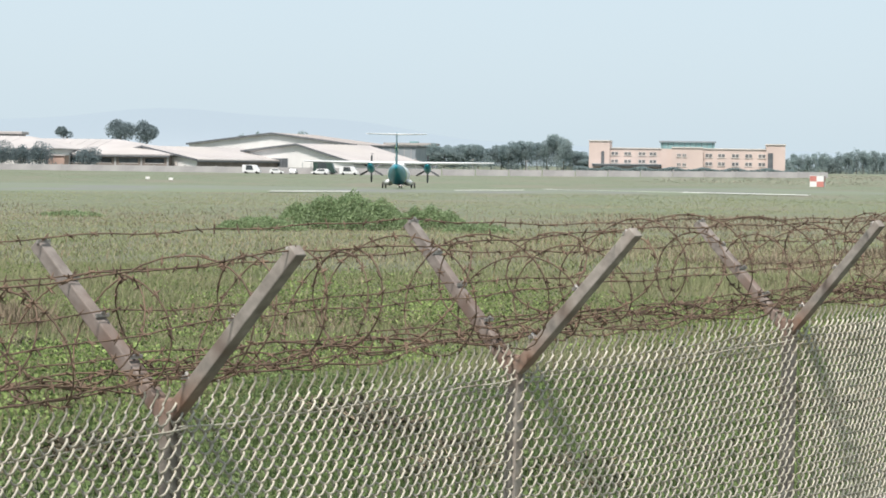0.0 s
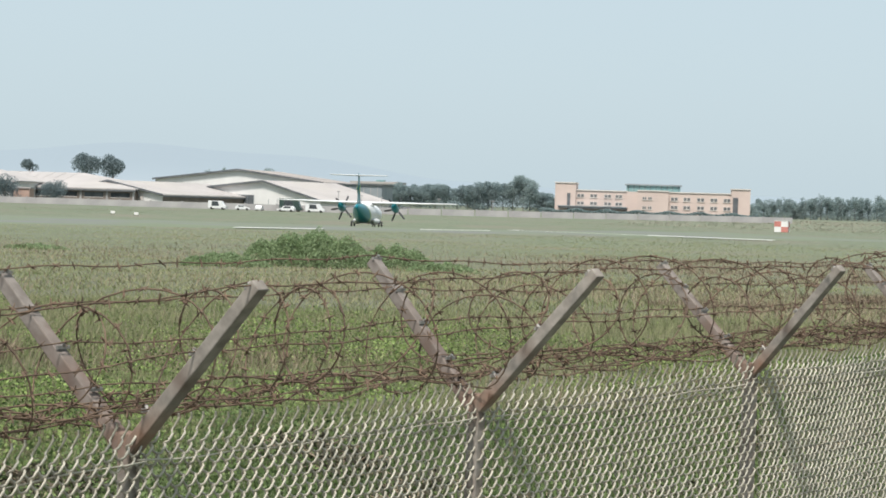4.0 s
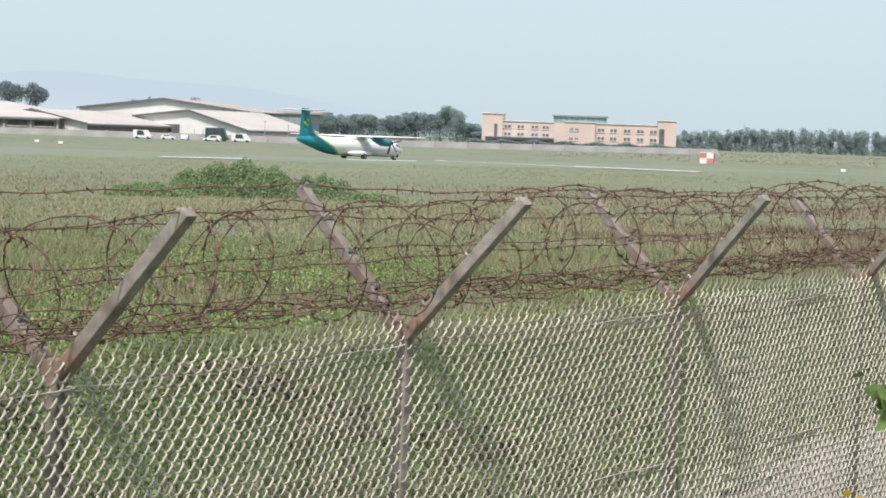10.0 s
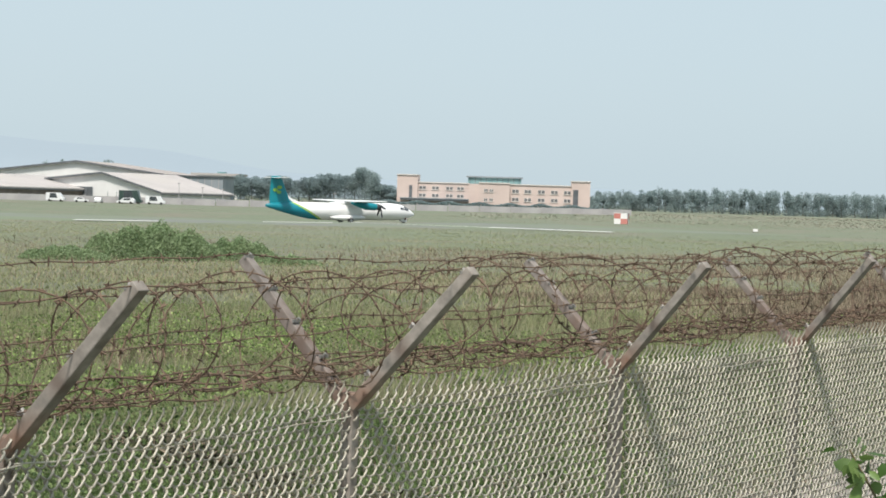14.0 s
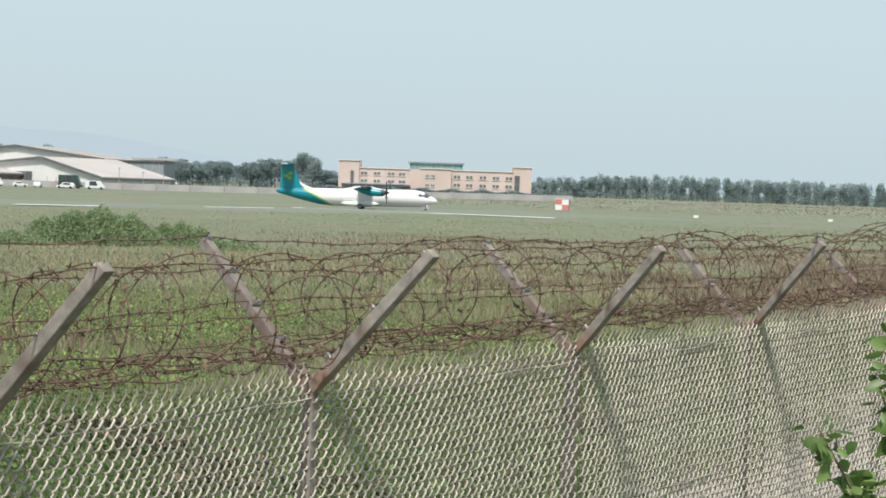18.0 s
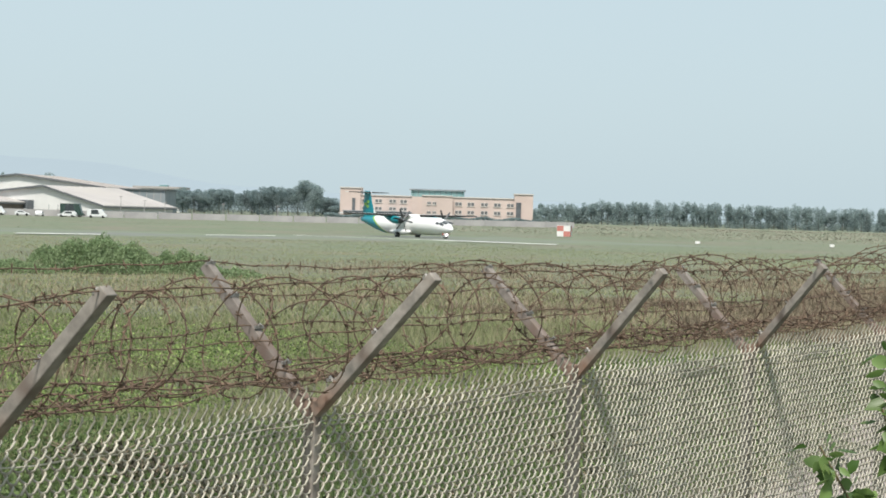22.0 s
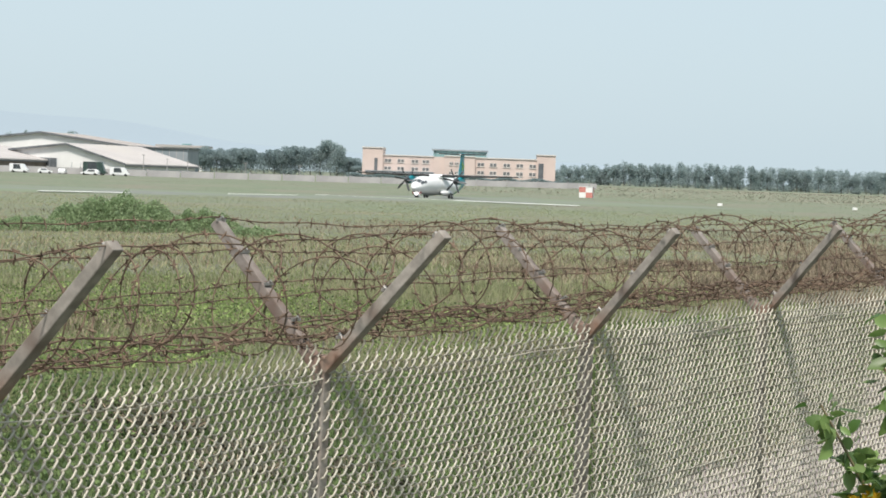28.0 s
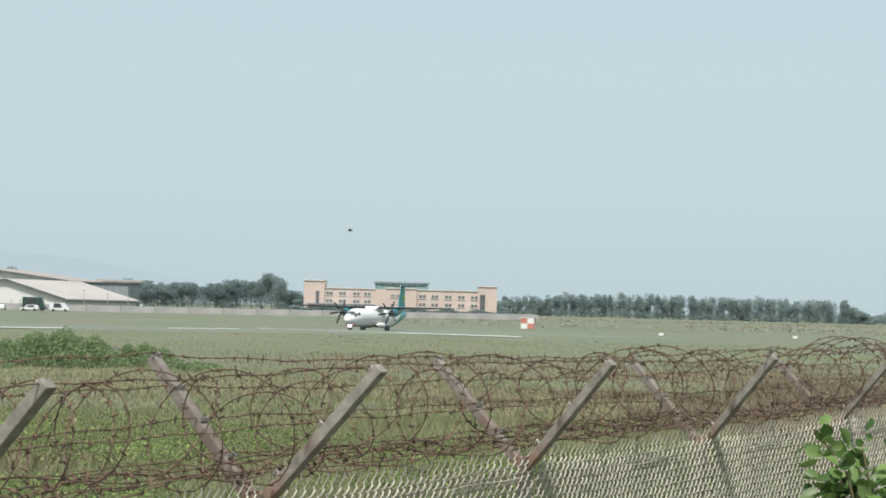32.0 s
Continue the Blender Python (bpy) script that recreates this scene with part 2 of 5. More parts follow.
M_FASCIA = material("dark_fascia_and_shade", (0.076, 0.084, 0.092), (0.118, 0.126, 0.134), 0.5, 0.6)
M_WALLF = material("perimeter_wall_grey", (0.28, 0.275, 0.275), (0.36, 0.35, 0.345), 0.25, 0.9, stain=(0.255, 0.25, 0.24), stain_scale=0.06)
M_GLASS = material("dark_window_glass", (0.034, 0.042, 0.046), (0.076, 0.084, 0.092), 0.3, 0.12)
# Grey base colour paints in the sky reflected by the office panes
M_PANE = material("painted_sky_grey_glass", (0.109, 0.113, 0.118), (0.16, 0.16, 0.16), 0.25, 0.15)
M_FRAME = material("white_window_frame", (0.521, 0.487, 0.454), (0.588, 0.554, 0.521), 2.0, 0.6)
M_PLANE_W = material("white_aircraft_paint", (0.672, 0.672, 0.664), (0.706, 0.706, 0.697), 0.4, 0.32)
M_TEAL = material("teal_aircraft_paint", (0.0, 0.18, 0.225), (0.004, 0.205, 0.25), 0.4, 0.32)
M_LIME = material("lime_green_paint", (0.168, 0.353, 0.059), (0.21, 0.395, 0.076), 0.4, 0.4)
M_TYRE = material("black_rubber", (0.017, 0.017, 0.017), (0.034, 0.034, 0.034), 8.0, 0.8)
M_DARK = material("dark_grey_metal", (0.042, 0.046, 0.05), (0.076, 0.08, 0.084), 3.0, 0.5, metal=0.4)
M_METAL = material("bare_metal", (0.336, 0.344, 0.353), (0.42, 0.428, 0.437), 3.0, 0.35, metal=0.9)
# Red washed out: haze over the far hut is put into this colour
M_RED = material("haze_washed_red", (0.43, 0.15, 0.125), (0.48, 0.19, 0.16), 1.0, 0.6)
M_WHITE = material("white_board_paint", (0.655, 0.647, 0.63), (0.706, 0.697, 0.68), 1.0, 0.6)
M_CAR = material("white_car_paint", (0.622, 0.63, 0.638), (0.672, 0.672, 0.672), 1.0, 0.3)
M_CAR_D = material("dark_green_car_paint", (0.025, 0.05, 0.042), (0.042, 0.067, 0.059), 1.0, 0.3)
M_BIRD = material("dark_feathers", (0.025, 0.025, 0.029), (0.05, 0.046, 0.042), 20.0, 0.8)
# No lamp: the hills emit their haze tone over a black base
M_HILL = glow("haze_glow_hills", (0.54, 0.665, 0.735), 0.7)
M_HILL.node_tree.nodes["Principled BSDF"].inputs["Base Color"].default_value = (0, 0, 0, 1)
M_LAMP = glow("taxi_light", (1.0, 0.93, 0.9), 3.0)
M_NAVRED = glow("red_beacon", (0.5, 0.06, 0.03), 0.2)


# ---- mesh helpers ----
def fast_mesh(name, verts, faces):
    """A mesh from arrays of places and of corners, all faces with as many corners."""
    verts, faces = np.asarray(verts, np.float32).reshape(-1, 3), np.asarray(faces, np.int32)
    m = bpy.data.meshes.new(name)
    k = faces.shape[1]
    m.vertices.add(len(verts))
    m.vertices.foreach_set("co", verts.ravel())
    m.loops.add(faces.size)
    m.loops.foreach_set("vertex_index", faces.ravel())
    m.polygons.add(len(faces))
    m.polygons.foreach_set("loop_start", np.arange(len(faces), dtype=np.int32) * k)
    m.update(calc_edges=True)
    return m


def with_material(m, mat):
    m.materials.append(mat)
    return m


def smooth(m):
    m.polygons.foreach_set("use_smooth", np.ones(len(m.polygons), bool))
    return m


def part(name, bm, mat, parent=None, label="", m=None, shade=False):
    """Links a bmesh or a mesh as one object under a thing or a part."""
    if isinstance(bm, bmesh.types.BMesh):
        data = bpy.data.meshes.new(name)
        bm.to_mesh(data)
        bm.free()
    else:
        data = bm
    if mat and not data.materials:
        data.materials.append(mat)
    if shade:
        smooth(data)
    ob = new(name, data)
    if parent:
        ob.parent = parent
    if m is not None:
        ob.matrix_basis = m
    return tagged(ob, label=label)


def thing(name, label, category, group="", kind="", m=None):
    ob = new(name)
    ob.empty_display_size = 0.2
    if m is not None:
        ob.matrix_basis = m
    return tagged(ob, label, category, group, kind)


def box(x0, y0, z0, x1, y1, z1, bevel=0.0, bm=None):
    bm = bm or bmesh.new()
    r = bmesh.ops.create_cube(bm, size=1.0, matrix=Matrix.LocRotScale(((x0 + x1) / 2, (y0 + y1) / 2, (z0 + z1) / 2), None, (abs(x1 - x0), abs(y1 - y0), abs(z1 - z0))))
    if bevel:
        edges = list({e for v in r["verts"] for e in v.link_edges})
        bmesh.ops.bevel(bm, geom=edges, offset=bevel, segments=2, profile=0.6, affect="EDGES")
    return bm


def prism(outline, a, b, axis="y"):
    """A flat outline pushed from a to b along an axis. The outline's two numbers are the other two axes in order."""
    bm = bmesh.new()

    def place(p, d):
        return {"x": (d, p[0], p[1]), "y": (p[0], d, p[1]), "z": (p[0], p[1], d)}[axis]
    lo = [bm.verts.new(place(p, a)) for p in outline]
    hi = [bm.verts.new(place(p, b)) for p in outline]
    bm.faces.new(lo)
    bm.faces.new(list(reversed(hi)))
    for i in range(len(lo)):
        j = (i + 1) % len(lo)
        bm.faces.new((lo[i], hi[i], hi[j], lo[j]))
    bmesh.ops.recalc_face_normals(bm, faces=bm.faces)
    return bm


def lathe(profile, steps=20, axis="x", m=None):
    """Turns (place along, radius) pairs round an axis."""
    bm = bmesh.new()
    rings = []
    for d, r in profile:
        ring = []
        for k in range(steps):
            a = 2 * math.pi * k / steps
            p = {"x": (d, r * math.cos(a), r * math.sin(a)), "y": (r * math.cos(a), d, r * math.sin(a)), "z": (r * math.cos(a), r * math.sin(a), d)}[axis]
            ring.append(bm.verts.new(m @ Vector(p) if m else p))
        rings.append(ring)
    for q, w in zip(rings, rings[1:]):
        for k in range(steps):
            bm.faces.new((q[k], q[(k + 1) % steps], w[(k + 1) % steps], w[k]))
    bm.faces.new(rings[0])
    bm.faces.new(rings[-1])
    bmesh.ops.recalc_face_normals(bm, faces=bm.faces)
    return bm


def tube_arrays(points, r, sides=4):
    """Verts and quads of a tube along points, as arrays."""
    p = np.asarray(points, float)
    d = np.gradient(p, axis=0)
    d /= np.linalg.norm(d, axis=1)[:, None] + 1e-12
    side = np.cross(d, (0.31, 0.17, 0.93))
    bad = np.linalg.norm(side, axis=1) < 0.05
    side[bad] = np.cross(d[bad], (1.0, 0.2, 0.0))
    side /= np.linalg.norm(side, axis=1)[:, None]
    up = np.cross(side, d)
    r = np.broadcast_to(np.asarray(r, float), (len(p),))[:, None]
    a = np.arange(sides) * 2 * np.pi / sides
    v = p[:, None] + (side[:, None] * np.cos(a)[None, :, None] + up[:, None] * np.sin(a)[None, :, None]) * r[:, :, None]
    i = np.arange(len(p) - 1)[:, None] * sides
    k = np.arange(sides)[None]
    f = np.stack([i + k, i + (k + 1) % sides, i + sides + (k + 1) % sides, i + sides + k], -1).reshape(-1, 4)
    return v.reshape(-1, 3), f


def joined(pieces):
    """Joins (verts, faces) pairs into one."""
    vs, fs, n = [], [], 0
    for v, f in pieces:
        vs.append(v)
        fs.append(np.asarray(f) + n)
        n += len(v)
    return np.concatenate(vs), np.concatenate(fs)


rng = np.random.default_rng(7)


def leaves(base, along, across, fold=0.0):
    """Rhombic leaves: from base, along their length, as wide as twice across."""
    base, along, across = (np.asarray(a, float) for a in (base, along, across))
    n = np.cross(along, across)
    n /= np.linalg.norm(n, axis=1)[:, None] + 1e-9
    lift = n * np.linalg.norm(across, axis=1)[:, None] * fold
    v = np.stack([base, base + along * 0.45 + across + lift, base + along, base + along * 0.45 - across + lift], 1).reshape(-1, 3)
    return v, np.arange(len(base) * 4).reshape(-1, 4)


def random_ways(n, up=0.3):
    w = rng.normal(size=(n, 3))
    w[:, 2] += up
    return w / np.linalg.norm(w, axis=1)[:, None]


def leaf_cloud(places, size, up=0.3, width=0.4, fold=0.15):
    """A leaf at each place, turned at random."""
    n = len(places)
    w = random_ways(n, up)
    c = np.cross(w, random_ways(n, 0))
    c /= np.linalg.norm(c, axis=1)[:, None] + 1e-9
    s = size * rng.uniform(0.6, 1.35, n)[:, None]
    return leaves(places - w * s * 0.5, w * s, c * s * width, fold)


# ---- the lie of the land ----
FENCE_P, FENCE_U = np.array((-0.693, 7.098)), np.array((0.575, 0.818))
FENCE_N = np.array((-0.818, 0.575))          # towards the airfield


def step(a, b, v):
    t = np.clip((v - a) / (b - a), 0, 1)
    return t * t * (3 - 2 * t)


def behind(x, y):
    """Metres behind the fence, on the airfield's side."""
    return (np.asarray(x) - FENCE_P[0]) * FENCE_N[0] + (np.asarray(y) - FENCE_P[1]) * FENCE_N[1]


def land(x, y):
    x, y = np.asarray(x, float), np.asarray(y, float)
    s = behind(x, y)
    near = np.where(s > 0, 0.9 * (1 - step(0, 9, s)), 0.9 + 1.1 * step(0, -4.6, s)) * (1 - step(60, 140, np.hypot(x, y)))
    rough = (np.sin(x * 0.7 + 1.3 * np.sin(y * 0.31)) * np.sin(y * 0.53 + np.sin(x * 0.4)) * 0.05) * step(9, 16, s) * (1 - step(120, 180, y))
    far = 1.6 * step(470, 680, y)
    dip = -np.clip(0.0128 * (y - 262 - 22 * step(-34, -22, x)), 0, 0.28 + 0.5 * step(-6, -40, x)) * (1 - step(332, 380, y))     # sunk to fit the aircraft's wheel rows in the camera's view
    return near + rough + far + dip


def track_edge(along):
    """How far from the fence the bare track reaches."""
    return 4.7 + 0.27 * np.clip(along - 9.0, 0, 22)


def spaced(*spans):
    """Grid lines: spans of (from, to, step)."""
    return np.unique(np.concatenate([np.arange(a, b + c * 0.5, c) for a, b, c in spans]))


def sheet(xs, ys, height):
    gx, gy = np.meshgrid(xs, ys)
    v = np.stack([gx, gy, height(gx, gy)], -1).reshape(-1, 3)
    w = len(xs)
    i = (np.arange(len(ys) - 1)[:, None] * w + np.arange(w - 1)[None]).ravel()
    return v, np.stack([i, i + 1, i + w + 1, i + w], -1)


# ---- ground, runway, track ----
def build_ground():
    xs = spaced((-6000, -600, 900), (-600, -80, 20), (-80, -60, 5), (-60, 60, 1.25), (60, 600, 20), (600, 6000, 900))
    ys = spaced((-900, -60, 210), (-60, 150, 1.25), (150, 270, 10), (270, 400, 5), (410, 800, 13), (900, 6000, 850))
    ground = part("ground", smooth(fast_mesh("ground", *sheet(xs, ys, land))), M_GROUND)
    tagged(ground, "rough green airfield turf with worn brown patches", "ground", kind="structure")

    # perimeter track behind the fence
    al, ac = np.arange(-12, 90, 0.6), np.linspace(0.8, 5.4, 9)
    a, c = np.meshgrid(al, ac)
    edge = np.where(c > 5.3, 0.7 * np.sin(a * 0.5) + 0.3 * np.sin(a * 2.3 + 1), 0) + np.where(c < 0.9, 0.2 * np.sin(a * 1.7), 0)
    c2 = 0.8 + (c - 0.8) / 4.6 * (track_edge(a) - 0.8) + edge
    x = FENCE_P[0] + FENCE_U[0] * a + FENCE_N[0] * c2
    y = FENCE_P[1] + FENCE_U[1] * a + FENCE_N[1] * c2
    v = np.stack([x, y, land(x, y) + 0.035], -1).reshape(-1, 3)
    w = len(al)
    i = (np.arange(len(ac) - 1)[:, None] * w + np.arange(w - 1)[None]).ravel()
    track = part("perimeter_track", smooth(fast_mesh("perimeter_track", v, np.stack([i, i + 1, i + w + 1, i + w], -1))), M_TRACK)
    tagged(track, "pale pinkish gravel perimeter track behind the fence", "track", kind="structure")

    # runway with its turning pad
    d = np.array((0.764, 0.645))
    n = np.array((-0.645, 0.764))
    al = np.arange(-420, 131, 5.0)
    p0 = np.array((-51.0, 219.0))
    rows = []
    cols = np.linspace(0, 70, 15)
    for k, off in enumerate(cols):
        for a in al:
            wob = 0.8 * math.sin(a * 0.13 + k) if k in (0, 14) else 0
            q = p0 + d * a + n * (off + wob)
            rows.append((q[0], q[1], float(land(q[0], q[1])) + (-0.06 if k in (0, 14) else 0.1)))
    w = len(al)
    i = (np.arange(14)[:, None] * w + np.arange(w - 1)[None]).ravel()
    runway = part("runway", fast_mesh("runway", rows, np.stack([i, i + 1, i + w + 1, i + w], -1)), M_ASPHALT)
    tagged(runway, "grey worn asphalt runway with a wide turning pad", "runway", kind="structure")
    for quad in (((-53.0, 219), (-44.6, 229), (-44.9, 233.5), (-53.6, 223.5)), ((-35.6, 252), (-27.6, 264), (-27.8, 266.5), (-35.9, 254.5)), ((-26.5, 278), (10.5, 256), (11.2, 260.5), (-25.5, 282))):
        bm = prism(quad, 0.09, 0.115, "z")
        for v in bm.verts:
            v.co.z += float(land(v.co.x, v.co.y))
        tagged(part("runway_strip", bm, M_PALE), "pale strip on the grey runway", "marking", "runway markings", "structure")

    # hills on the skyline, their haze made by a pale blue glow
    xs = np.linspace(-3200, 3200, 90)
    top = 25 + 88 * np.exp(-((xs + 1350) / 950) ** 2) + 10 * np.sin(xs * 0.004) + 5 * np.sin(xs * 0.013)
    v = np.concatenate([np.stack([xs, np.full(90, 4300.0), np.full(90, -10.0)], -1), np.stack([xs, np.full(90, 4400.0), top], -1), np.stack([xs, np.full(90, 4700.0), top * 0.2 - 10], -1)])
    i = (np.arange(2)[:, None] * 90 + np.arange(89)[None]).ravel()
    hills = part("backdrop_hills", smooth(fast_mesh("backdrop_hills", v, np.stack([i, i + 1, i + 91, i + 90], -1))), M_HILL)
    tagged(hills, "pale blue line of distant hills, haze painted as glow", "hills", kind="structure")


# ---- the fence ----
POSTS = [(-3.50, 2.83, 2.76), (-2.545, 4.27, 2.80), (-1.566, 5.703, 2.885), (-0.693, 7.098, 2.910), (0.37, 8.531, 2.957), (1.382, 10.154, 2.968),
         (2.408, 11.639, 3.008), (3.43, 13.13, 3.04), (4.45, 14.62, 3.07), (5.47, 16.11, 3.10), (6.49, 17.60, 3.13), (7.51, 19.09, 3.16), (8.53, 20.58, 3.19)]
# reach and rise of each post's arm, towards the bank and towards the airfield, fitted to the camera's view
ARM_NEAR = [(0.51, 0.47)] * 3 + [(0.505, 0.478), (0.425, 0.435)] + [(0.42, 0.43)] * 8
ARM_FAR = [(0.58, 0.46)] * 3 + [(0.52, 0.47), (0.49, 0.405)] + [(0.44, 0.38)] * 8
POST_TURN = [8, 8, 8, 6, 2, -1, 0, 1, 0, -1, 0, 0, 0]
ARM_OUT, ARM_UP = 0.50, 0.455
FENCE_TURN = math.degrees(math.atan2(FENCE_U[1], FENCE_U[0]))


def beam(a, b, wa, wb, bevel=0.006, slim=1.0):
    """A square bar from a to b, as thick as wa and wb at its ends."""
    a, b = Vector(a), Vector(b)
    d = (b - a).normalized()
    s = Vector((1, 0, 0))
    u = d.cross(s).normalized()
    bm = bmesh.new()
    lo = [bm.verts.new(a + s * i * wa * slim + u * j * wa) for i, j in ((-.5, -.5), (.5, -.5), (.5, .5), (-.5, .5))]
    hi = [bm.verts.new(b + s * i * wb * slim + u * j * wb) for i, j in ((-.5, -.5), (.5, -.5), (.5, .5), (-.5, .5))]
    bm.faces.new(lo)
    bm.faces.new(hi)
    for k in range(4):
        bm.faces.new((lo[k], lo[(k + 1) % 4], hi[(k + 1) % 4], hi[k]))
    bmesh.ops.recalc_face_normals(bm, faces=bm.faces)
    bmesh.ops.bevel(bm, geom=list(bm.edges), offset=bevel, segments=2, profile=0.5, affect="EDGES")
    return bm


def build_posts():
    h = 2.2
    first = thing("fence_post", "weathered grey concrete fence post with two raised arms", "fence post", "concrete fence posts")
    part("post", beam((0, 0, 0), (0, 0, h), 0.056, 0.052), M_CONCRETE, first)
    part("arm", beam((0, -0.012, h - 0.05), (0, -ARM_OUT, h + ARM_UP), 0.043, 0.039, 0.004, slim=1.3), M_CONCRETE, first, "grey concrete arm raised towards the bank")
    part("arm", beam((0, 0.012, h - 0.05), (0, ARM_OUT, h + ARM_UP), 0.046, 0.04, 0.004, slim=1.1), M_CONCRETE_B, first, "grey concrete arm raised towards the airfield, stained rusty")
    for side, fr in ((-1, (0.15, 0.52, 0.93)), (1, (0.25, 0.5, 0.73, 0.96))):
        for f in fr:
            y, z = side * ARM_OUT * f, h - 0.03 + (ARM_UP + 0.03) * f + 0.03
            bm = lathe([(-0.012, 0.006), (0.012, 0.006)], 6, "z", pose(0, y, z, 45 * side, 0, 0))
            box(-0.027, y - 0.004, z - 0.009, 0.027, y + 0.004, z + 0.002, bm=bm)
            part("wire_clip", bm, M_CLIP, first, "bent galvanised wire clip")
    rd = random.Random(4)
    for k, (x, y, z) in enumerate(POSTS):
        m = pose(x, y, z - h, rd.uniform(-0.6, 0.6), rd.uniform(-0.5, 0.5), FENCE_TURN + POST_TURN[k])
        post = first if k == 0 else copy_thing(first, m)
        post.matrix_basis = m
        for ob in post.children:      # arms stretched unequally to fit the camera's view
            if ob.name.startswith(("arm", "wire_clip")):
                far = ob.data.vertices[0].co.y > 0
                out, up = (ARM_FAR if far else ARM_NEAR)[k]
                ob.matrix_basis = Matrix.Translation((0, 0, h * (1 - up / ARM_UP))) @ Matrix.Diagonal((1, out / ARM_OUT, up / ARM_UP, 1))


PITCH, ZIG = 0.0247, 0.0355


def link_wire(rows, prong=0.05):
    """One bent strand of chain link, hanging from z 0, with a hooked end above."""
    pts = []
    if prong:
        pts = [(0.5 * PITCH + 0.016, -0.014, prong), (0.5 * PITCH + 0.017, -0.016, prong * 0.75), (0.5 * PITCH + 0.009, -0.009, prong * 0.35)]
    for k in range(rows):
        s = 1 if k % 2 == 0 else -1
        z = -k * ZIG
        # one leg of the zigzag runs before the other, rounding the bends
        q = -0.0105 if s > 0 else 0.0105
        pts.append((s * (0.5 * PITCH + 0.003), 0.0, z))
        pts.append((s * PITCH * 0.34, q, z - ZIG * 0.2))
        pts.append((-s * PITCH * 0.26, q, z - ZIG * 0.82))
    return tube_arrays(pts, 0.0045, 4)


def build_mesh():
    kinds = [with_material(smooth(fast_mesh("wire", *link_wire(54, pr))), M_WIRE) for pr in (0.055, 0.0)]
    rd = random.Random(11)
    for k in range(len(POSTS) - 1):
        a, b = Vector(POSTS[k]), Vector(POSTS[k + 1])
        n_off = Vector((-FENCE_N[0], -FENCE_N[1], 0)) * 0.042
        d = b - a
        flat = Vector((d.x, d.y, 0))
        turn = math.degrees(math.atan2(d.y, d.x))
        count = 2 * round(flat.length / PITCH / 2)
        p = thing("chain_link_panel", "pale wire chain-link mesh panel between two concrete posts", "fence panel", "chain-link panels", m=pose(a.x + n_off.x, a.y + n_off.y, a.z + 0.0, 0, 0, turn))
        for i in range(count):
            f = (i + 0.5) / count
            sag = -0.02 * math.sin(math.pi * f) + rd.uniform(-0.003, 0.003)
            bulge = 0.02 * math.sin(math.pi * f * 2 + k) + rd.uniform(-0.002, 0.002)
            part("wire", kinds[i % 2], None, p, m=pose(f * flat.length + rd.uniform(-0.0015, 0.0015), bulge, d.z * f + sag - ZIG * (i % 2), rd.uniform(-0.3, 0.3), rd.uniform(-0.25, 0.25), rd.uniform(-2, 2)))
        for z in (-0.085, -0.75, -1.45):
            pts = [(flat.length * f, 0.004 - 0.004 * math.sin(f * 9), d.z * f + z - 0.012 * math.sin(math.pi * f) + 0.004 * math.sin(f * 23 + k)) for f in np.linspace(-0.01, 1.01, 24)]
            part("line_wire", fast_mesh("line_wire", *tube_arrays(pts, 0.003, 5)), M_WIRE, p, "straight tension wire")


def barbed(points, r, gap, spike, rd):
    """A twisted wire with a four-pointed barb every so often."""
    pieces = [tube_arrays(points, r, 4)]
    p = np.asarray(points, float)
    run = np.r_[0, np.cumsum(np.linalg.norm(np.diff(p, axis=0), axis=1))]
    for s in np.arange(gap * 0.4, run[-1], gap):
        c = np.array([np.interp(s + rd.uniform(-0.2, 0.2) * gap, run, p[:, j]) for j in range(3)])
        for _ in range(2):
            w = np.array([rd.gauss(0, 1) for _ in range(3)])
            w = w / np.linalg.norm(w) * spike
            pieces.append(tube_arrays([c - w, c, c + w], (r * 0.45, r * 1.5, r * 0.45), 4))
    return joined(pieces)


def along_fence(steps=14):
    """Places along the line of forks, with the post number as a number with a fraction."""
    out = []
    for k in range(len(POSTS) - 1):
        a, b = np.array(POSTS[k]), np.array(POSTS[k + 1])
        for f in np.arange(steps) / steps:
            out.append((k + f, a + (b - a) * f))
    out.append((len(POSTS) - 1.0, np.array(POSTS[-1])))
    return out


